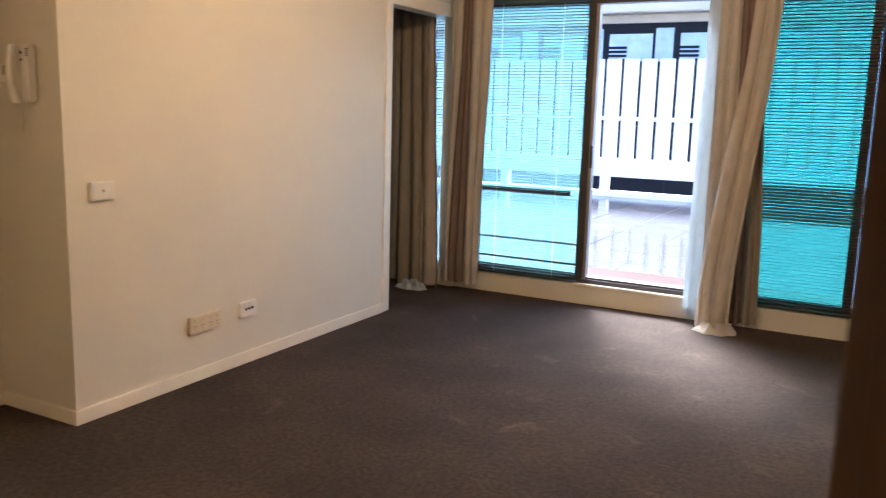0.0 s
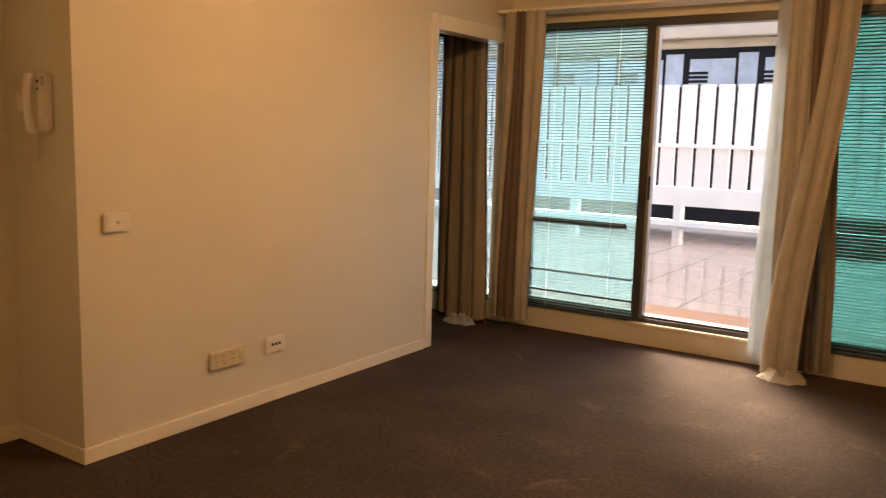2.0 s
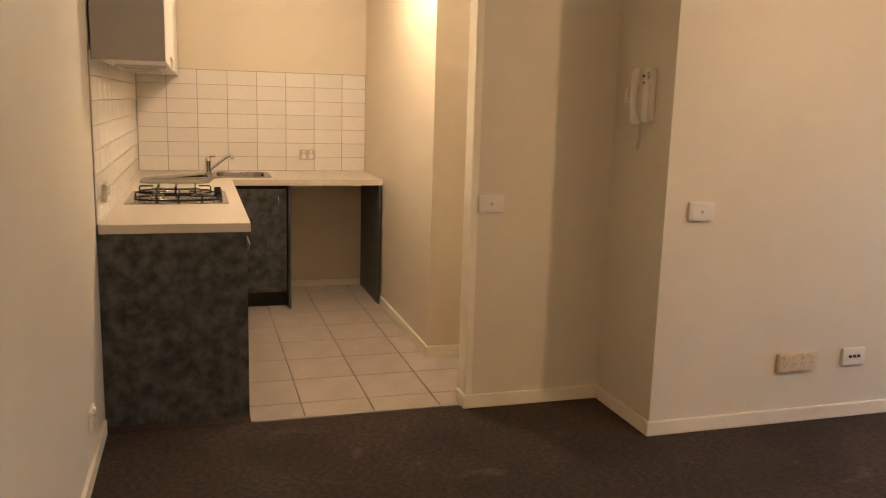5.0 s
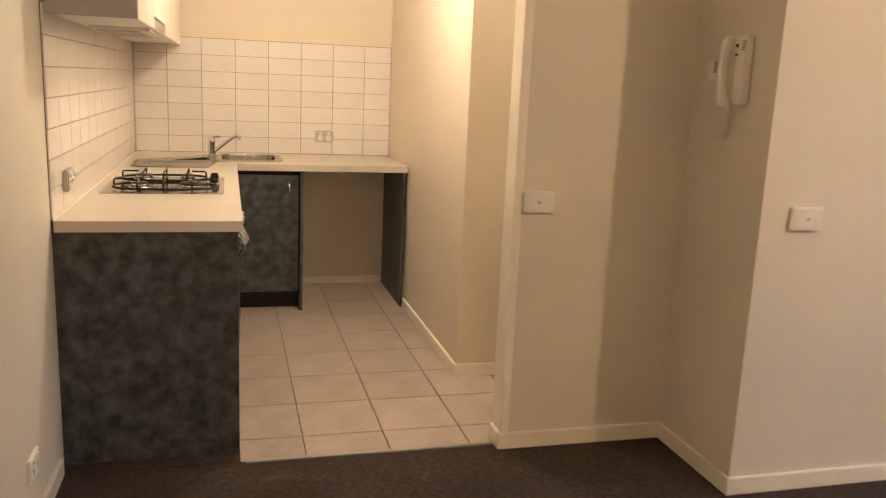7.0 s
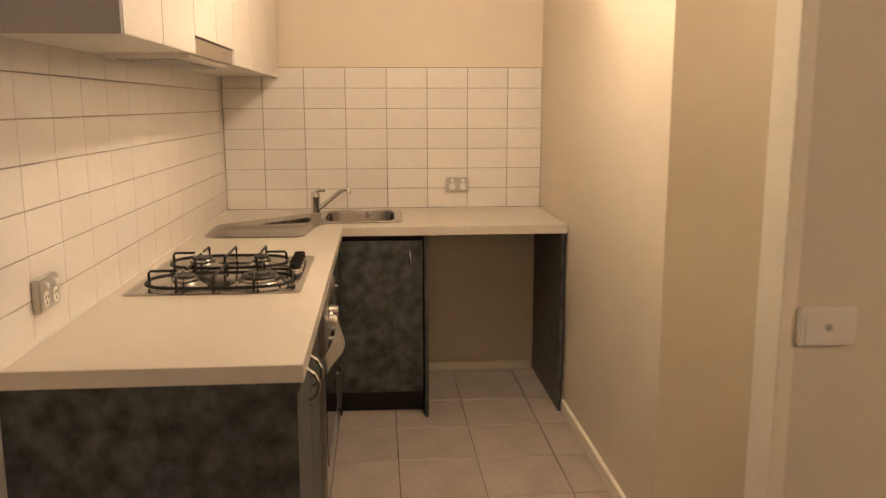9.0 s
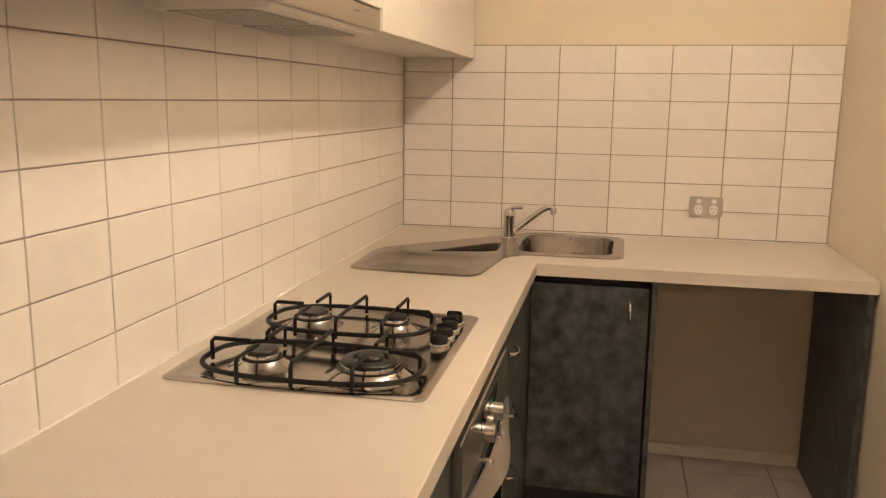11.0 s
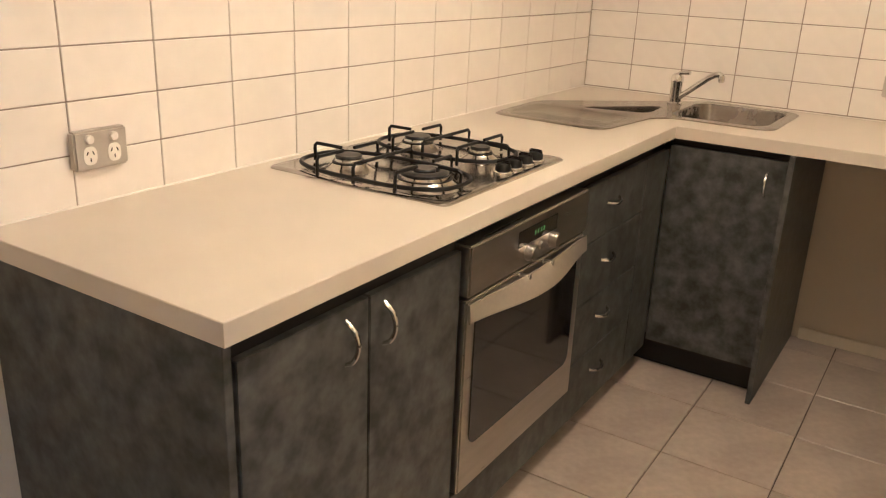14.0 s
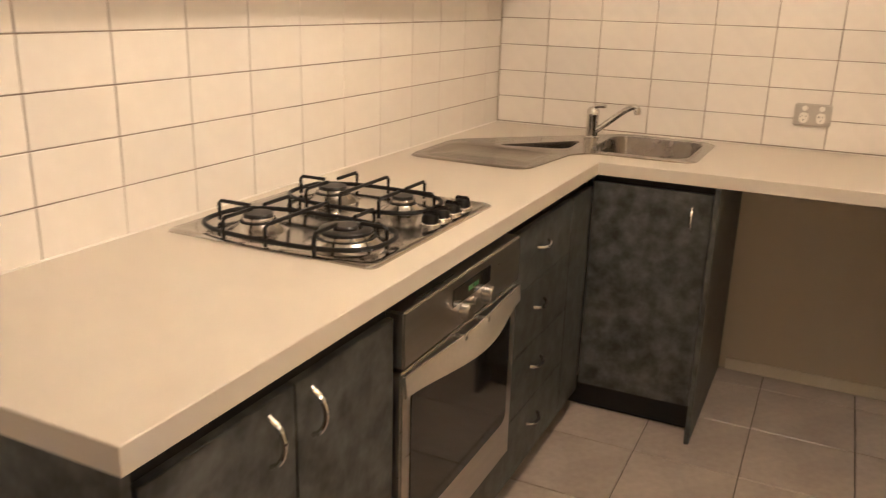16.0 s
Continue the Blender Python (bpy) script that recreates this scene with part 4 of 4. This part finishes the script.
def socket(t, w, h, d, body, gangs, face_mat, rows=True):
    part("plate", box(mk(), -w / 2, w / 2, -d, 0, -h / 2, h / 2, bevel=0.004), body, t)
    for i in range(gangs):
        cx = (i - (gangs - 1) / 2) * w / (gangs + (0.2 if gangs < 3 else 0.2))
        s = w / (gangs + 1.1)
        rx, rz = min(h * 0.19, s * 0.40), min(h * 0.235, s * 0.5)
        bm = cyl(mk(), (0, -d + 0.001, 0), (0, -d - 0.0012, 0), 1.0, seg=24)
        for v in bm.verts:
            v.co.x = cx + rx * math.copysign(abs(v.co.x) ** 0.75, v.co.x)
            v.co.z = -h * 0.13 + rz * math.copysign(abs(v.co.z) ** 0.75, v.co.z)
        out = part("outlet", bm, face_mat, t)
        k = h / 0.075
        for sx, tilt in ((-1, 0.45), (1, -0.45)):
            bm = box(mk(), -0.0009 * k, 0.0009 * k, -d - 0.0022, -d - 0.0005, -0.0038 * k, 0.0038 * k)
            bmesh.ops.rotate(bm, verts=bm.verts, cent=(0, 0, 0), matrix=Matrix.Rotation(tilt, 3, "Y"))
            bmesh.ops.translate(bm, verts=bm.verts, vec=(cx + sx * 0.0062 * k, 0, -h * 0.13 + 0.005 * k))
            part("pin_slot", bm, DARK, out)
        part("pin_slot", box(mk(), cx - 0.0009 * k, cx + 0.0009 * k, -d - 0.0022, -d - 0.0005, -h * 0.13 - 0.011 * k, -h * 0.13 - 0.004 * k), DARK, out)
        part("rocker", cyl(mk(), (cx, -d + 0.001, h * 0.29), (cx, -d - 0.007, h * 0.29), 0.0088 * k, 0.0080 * k, seg=18, bevel=0.001), face_mat, t)


g1 = on_wall("power_socket", -3.754, TY, 0.998, "+y", "satin silver double power socket with white outlets on the tiles", "socket", "power sockets")
socket(g1, 0.116, 0.076, 0.021, SILVER, 2, PLASTIC)
g2 = on_wall("power_socket", TX, 0.772, 1.013, "+x", "satin silver double power socket above the worktop", "socket", "power sockets")
socket(g2, 0.122, 0.078, 0.013, SILVER, 2, PLASTIC)
g3 = on_wall("power_socket", XA, 2.617, 0.294, "+x", "ivory four-gang power socket low on the wall", "socket", "power sockets")
socket(g3, 0.219, 0.086, 0.022, IVORY, 4, IVORY)
g5 = on_wall("power_socket", -3.06, YS, 0.225, "+y", "white power socket low on the wall beside the bench", "socket", "power sockets")
socket(g5, 0.118, 0.075, 0.012, PLASTIC, 2, PLASTIC)
g4 = on_wall("data_socket", XA, 2.935, 0.300, "+x", "white wall plate with three dark antenna sockets", "socket")
part("plate", box(mk(), -0.067, 0.067, -0.016, 0, -0.042, 0.042, bevel=0.004), PLASTIC, g4)
for dx in (-0.024, 0.0, 0.024):
    part("jack", cyl(mk(), (dx, -0.014, 0.002), (dx, -0.021, 0.002), 0.0075, seg=14), DARK, g4)
for nm, x, y, z in (("light_switch", XA, 2.036, 1.0), ("light_switch", XS, 1.262, 0.979)):
    s = on_wall(nm, x, y, z, "+x", "white single light switch plate on the wall", "light switch", "light switches")
    part("plate", box(mk(), -0.062, 0.062, -0.018, 0, -0.04, 0.04, bevel=0.004), PLASTIC, s)
    part("cover", box(mk(), -0.05, 0.05, -0.0205, -0.017, -0.032, 0.032, bevel=0.0015), PLASTIC, s)
    part("rocker", cyl(mk(), (0, -0.020, 0), (0, -0.024, 0), 0.0075, 0.006, seg=16), SILVER, s)

# door intercom handset
ic = on_wall("intercom_handset", -3.095, YR, 1.48, "-y", "off-white wall intercom with hanging handset and cord", "intercom")
part("base", box(mk(), -0.010, 0.050, -0.032, 0, -0.112, 0.118, bevel=0.006), PLASTIC, ic)
bm = mk()
prev = None
for k in range(19):
    u = k / 18
    swell = 1 - math.sin(math.pi * u)
    cx, cz, hw, hd = -0.016 - 0.032 * math.sin(math.pi * (0.15 + 0.75 * u)), 0.116 - 0.236 * u, 0.014 + 0.006 * swell ** 2, 0.014 + 0.010 * swell ** 2
    cy = -0.046 - 0.008 * math.sin(math.pi * u)
    end = 0.6 if k in (0, 18) else 1.0
    cur = [bm.verts.new((cx + end * hw * math.copysign(abs(math.cos(a)) ** 0.6, math.cos(a)), cy + end * hd * math.copysign(abs(math.sin(a)) ** 0.6, math.sin(a)), cz)) for a in (2 * math.pi * q / 14 for q in range(14))]
    if prev:
        for q in range(14):
            bm.faces.new((prev[q], prev[(q + 1) % 14], cur[(q + 1) % 14], cur[q]))
    else:
        bm.faces.new(cur)
    prev = cur
bm.faces.new(prev[::-1])
part("handset", bm, PLASTIC, ic, smooth=True)
for zz, r in ((0.085, 0.006), (0.055, 0.0045)):
    part("button", cyl(mk(), (0.0, -0.031, zz), (0.0, -0.036, zz), r, seg=12), DARK, ic)
for k in range(5):
    part("speaker_slot", box(mk(), 0.026, 0.044, -0.0335, -0.0315, 0.070 + k * 0.007, 0.0725 + k * 0.007), DARK, ic)
coil = [(-0.03 + 0.007 * math.cos(k * 0.9) - 0.0001 * k, -0.02 + 0.007 * math.sin(k * 0.9), -0.115 - 0.0011 * k) for k in range(112)]
part("cord", tube(mk(), coil, 0.0025, 5), PLASTIC, ic, "curly cord", smooth=True)
tp = on_wall("terminal_block", -3.248, YR, 1.482, "-y", "small white wiring terminal beside the intercom", "terminal")
part("body", box(mk(), -0.034, 0.036, -0.02, 0, -0.034, 0.034, bevel=0.003), PLASTIC, tp)
for k in range(5):
    part("screw_slot", box(mk(), 0.008, 0.03, -0.022, -0.0195, -0.006 + k * 0.008, -0.002 + k * 0.008), DARK, tp)

# unseen batten fittings, one over each point lamp
dl = thing("ceiling_light", 0, 0, 0, "round white batten ceiling light, lit, unseen", "ceiling light", "ceiling lights")
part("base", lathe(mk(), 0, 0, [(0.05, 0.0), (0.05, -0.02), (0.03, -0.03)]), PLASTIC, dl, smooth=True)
for i, (lx, ly, _, _) in enumerate(UNSEEN_LAMPS):
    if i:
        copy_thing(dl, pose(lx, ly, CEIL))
dl.location = (UNSEEN_LAMPS[0][0], UNSEEN_LAMPS[0][1], CEIL)

# timber door leaf standing open by the entry
door = thing("timber_door", 0.033, -0.19, 0.0, "brown timber entry door leaf standing open", "door")
leaf = part("leaf", box(mk(), 0.033, 0.85, -0.21, -0.177, 0.012, 2.04, bevel=0.003), WOODDOOR, door)
part("handle", tube(mk(), [(0.095, -0.177, 1.0), (0.095, -0.14, 1.0), (0.205, -0.138, 1.0)], 0.009, 10), CHROME, door, smooth=True)

# ---- outside ----
TZ = 0.1
structure("ground", boxes((-400, 400, 12.6, 800, -4.2, -4.0)), GROUND, "dark asphalt ground below the terrace", "ground")
terrace = structure("pavement", boxes((-16, 8, YW + 0.13, 12.7, -0.2, TZ - 0.012)), PAVERJOINT, "wet stone paved terrace with pale joints", "pavement")
tagged(new("timber_threshold", mesh_of(box(mk(), -3.2, 0.6, YW + 0.14, YW + 0.68, TZ - 0.012, TZ + 0.055, bevel=0.004), "timber_threshold", REDTIMBER)), "wet reddish timber strip outside the glass door", "threshold")
PY = 12.4
par = thing("balustrade", -4, PY, TZ, "white concrete slatted balustrade round the terrace", "balustrade")
part("beam", box(mk(), -16, 8, PY, PY + 0.2, 0.415, 0.70, bevel=0.01), CONCRETE, par)
part("kerb", box(mk(), -16, 8, PY, PY + 0.25, TZ - 0.01, 0.178, bevel=0.01), CONCRETE, par)
part("rail", box(mk(), -16, 8, PY - 0.10, PY - 0.06, 1.305, 1.365, bevel=0.008), CONCRETE, par)
for i in range(14):
    xx = -3.97 + 1.75 * (i - 7)
    part("post", box(mk(), xx, xx + 0.12, PY, PY + 0.18, 0.178, 0.415, bevel=0.006), CONCRETE, par)
me = mesh_of(box(mk(), -0.112, 0.112, 0, 0.05, 0, 1.555, bevel=0.008), "slat", CONCRETE)
for i in range(84):
    s = new("slat", me)
    s.parent = par
    s.location = Vector((-3.716 - 0.139 + 0.2775 * (i - 44), PY + 0.02, 0.698)) - ORIGIN[par]
    ORIGIN[s] = ORIGIN[par]

BY = 22.0
far = thing("apartment_building", -5, BY, -4, "neighbouring rendered building with dark framed windows", "building")
part("wall", boxes((-34, 22, BY + 0.3, BY + 6, -4, 4.08)), RENDER, far)
part("fascia", box(mk(), -34, 22, BY - 0.4, BY + 6, 4.08, 4.62, bevel=0.03), RENDER, far, "beige rendered fascia")
part("lintel", box(mk(), -34, 22, BY + 0.02, BY + 0.3, 3.86, 4.08, bevel=0.02), RENDER, far, "shaded beige lintel")
for i in range(26):
    x0 = -6.97 + 1.93 * (i - 14)
    wn_ = part("window", box(mk(), x0 - 0.17, x0 + 1.755, BY + 0.1, BY + 0.29, -1.2, 3.859, bevel=0.01), BLUEFRAME, far)
    for a, b, z1 in ((0.0, 1.187, 3.58), (1.27, 1.745, 3.72)):
        part("pane", box(mk(), x0 + a, x0 + b, BY + 0.085, BY + 0.12, 2.85, z1), SKYGLASS, wn_)
    for k in range(9):
        part("louvre", box(mk(), x0 + 0.0, x0 + 0.5, BY + 0.06, BY + 0.084, 2.3 + k * 0.11, 2.37 + k * 0.11), BLUEFRAME, wn_)
for i in range(26):
    x0 = -34 + i * 2.1
    part("lower_window", box(mk(), x0 + 0.2, x0 + 1.9, BY + 0.2, BY + 0.31, -3.4, -1.4, bevel=0.01), BLUEFRAME, far)

structure("floor_bench_end", boxes((-3.53, EDGE, YS, 0.182, -0.1, 0.002)), CARPET, "charcoal carpet strip against the bench end", "carpet")

# ---- tile pieces ----
bm = mk()
for r in ((TX, -3.511, YS, TY - 0.003, ZT, 1.615),):
    box(bm, *r)
structure("wall_south_tile_bed", bm, GROUT, "grey grout bed behind the wall tiles", "grout")
structure("wall_west_tile_bed", boxes((XW, TX - 0.003, TY, YN, ZT, 1.615)), GROUT, "grey grout bed behind the wall tiles", "grout")
PX, PW, PZ, G = 0.2048, 0.2092, 0.1028, 0.0026
tile_meshes = {}


def tile(parent, x, y, z, w, h, d, face, mat, nm="tile"):
    """One bevelled tile; face is the direction that it looks."""
    key = (round(w, 4), round(h, 4), face)
    if key not in tile_meshes:
        if face == "+y":
            b = box(mk(), -w / 2, w / 2, -d, 0, -h / 2, h / 2, bevel=0.0012, seg=1)
        elif face == "+x":
            b = box(mk(), -d, 0, -w / 2, w / 2, -h / 2, h / 2, bevel=0.0012, seg=1)
        else:
            b = box(mk(), -w / 2, w / 2, -h / 2, h / 2, -d, 0, bevel=0.0015, seg=1)
        tile_meshes[key] = mesh_of(b, nm, mat)
    ob = new(nm, tile_meshes[key])
    ob.parent = parent
    ob.location = (x, y, z)
    a = 0.0022
    ob.rotation_euler = (random.uniform(-a, a), random.uniform(-a, a), 0) if face != "+z" else (0, 0, 0)
    return ob


ROWS_UP, PS = 7, 0.1012
xs = [-3.508] + [-3.704 - PX * k for k in range(12)] + [TX]
for r in range(ROWS_UP):
    zc = ZT + 0.005 + PZ * (r + 0.5)
    for a, b in zip(xs, xs[1:]):
        tile(wall_s, (a + b) / 2, TY, ZT + PS * (r + 0.5), a - b - G, PS - G, 0.006, "+y", WALLTILE)
    for k in range(8):
        y0, y1 = max(TY, PW * k - 0.431) + 0.001, min(PW * (k + 1) - 0.431, YN - 0.002)
        tile(wall_w, TX, (y0 + y1) / 2, zc, y1 - y0 - G, PZ - G, 0.006, "+x", WALLTILE)

P, PY_ = 0.3345, 0.3215
ys = [0.424 + PY_ * k for k in range(-3, 6)]
xf = [-4.965 + P * k for k in range(-4, 5)]
for a, b in zip(xf, xf[1:] + [EDGE]):
    b = min(b, EDGE - 0.004)
    a = max(a, XW + 0.002)
    if b - a < 0.02:
        continue
    for c, d in zip(ys, ys[1:]):
        c, d = max(c, YS + 0.002), min(d, 1.95)
        if d - c < 0.02:
            continue
        tile(tilebed, (a + b) / 2, (c + d) / 2, 0.0, b - a - 0.004, d - c - 0.004, 0.008, "+z", FLOORTILE)

PP = 0.62
for i in range(32):
    for j in range(11):
        x, y = -15.5 + PP * (i + 0.5), YW + 0.70 + PP * (j + 0.5)
        if x > 4.5:
            continue
        tile(terrace, x, y, TZ, PP - 0.012, PP - 0.012, 0.014, "+z", PAVER, "paver")
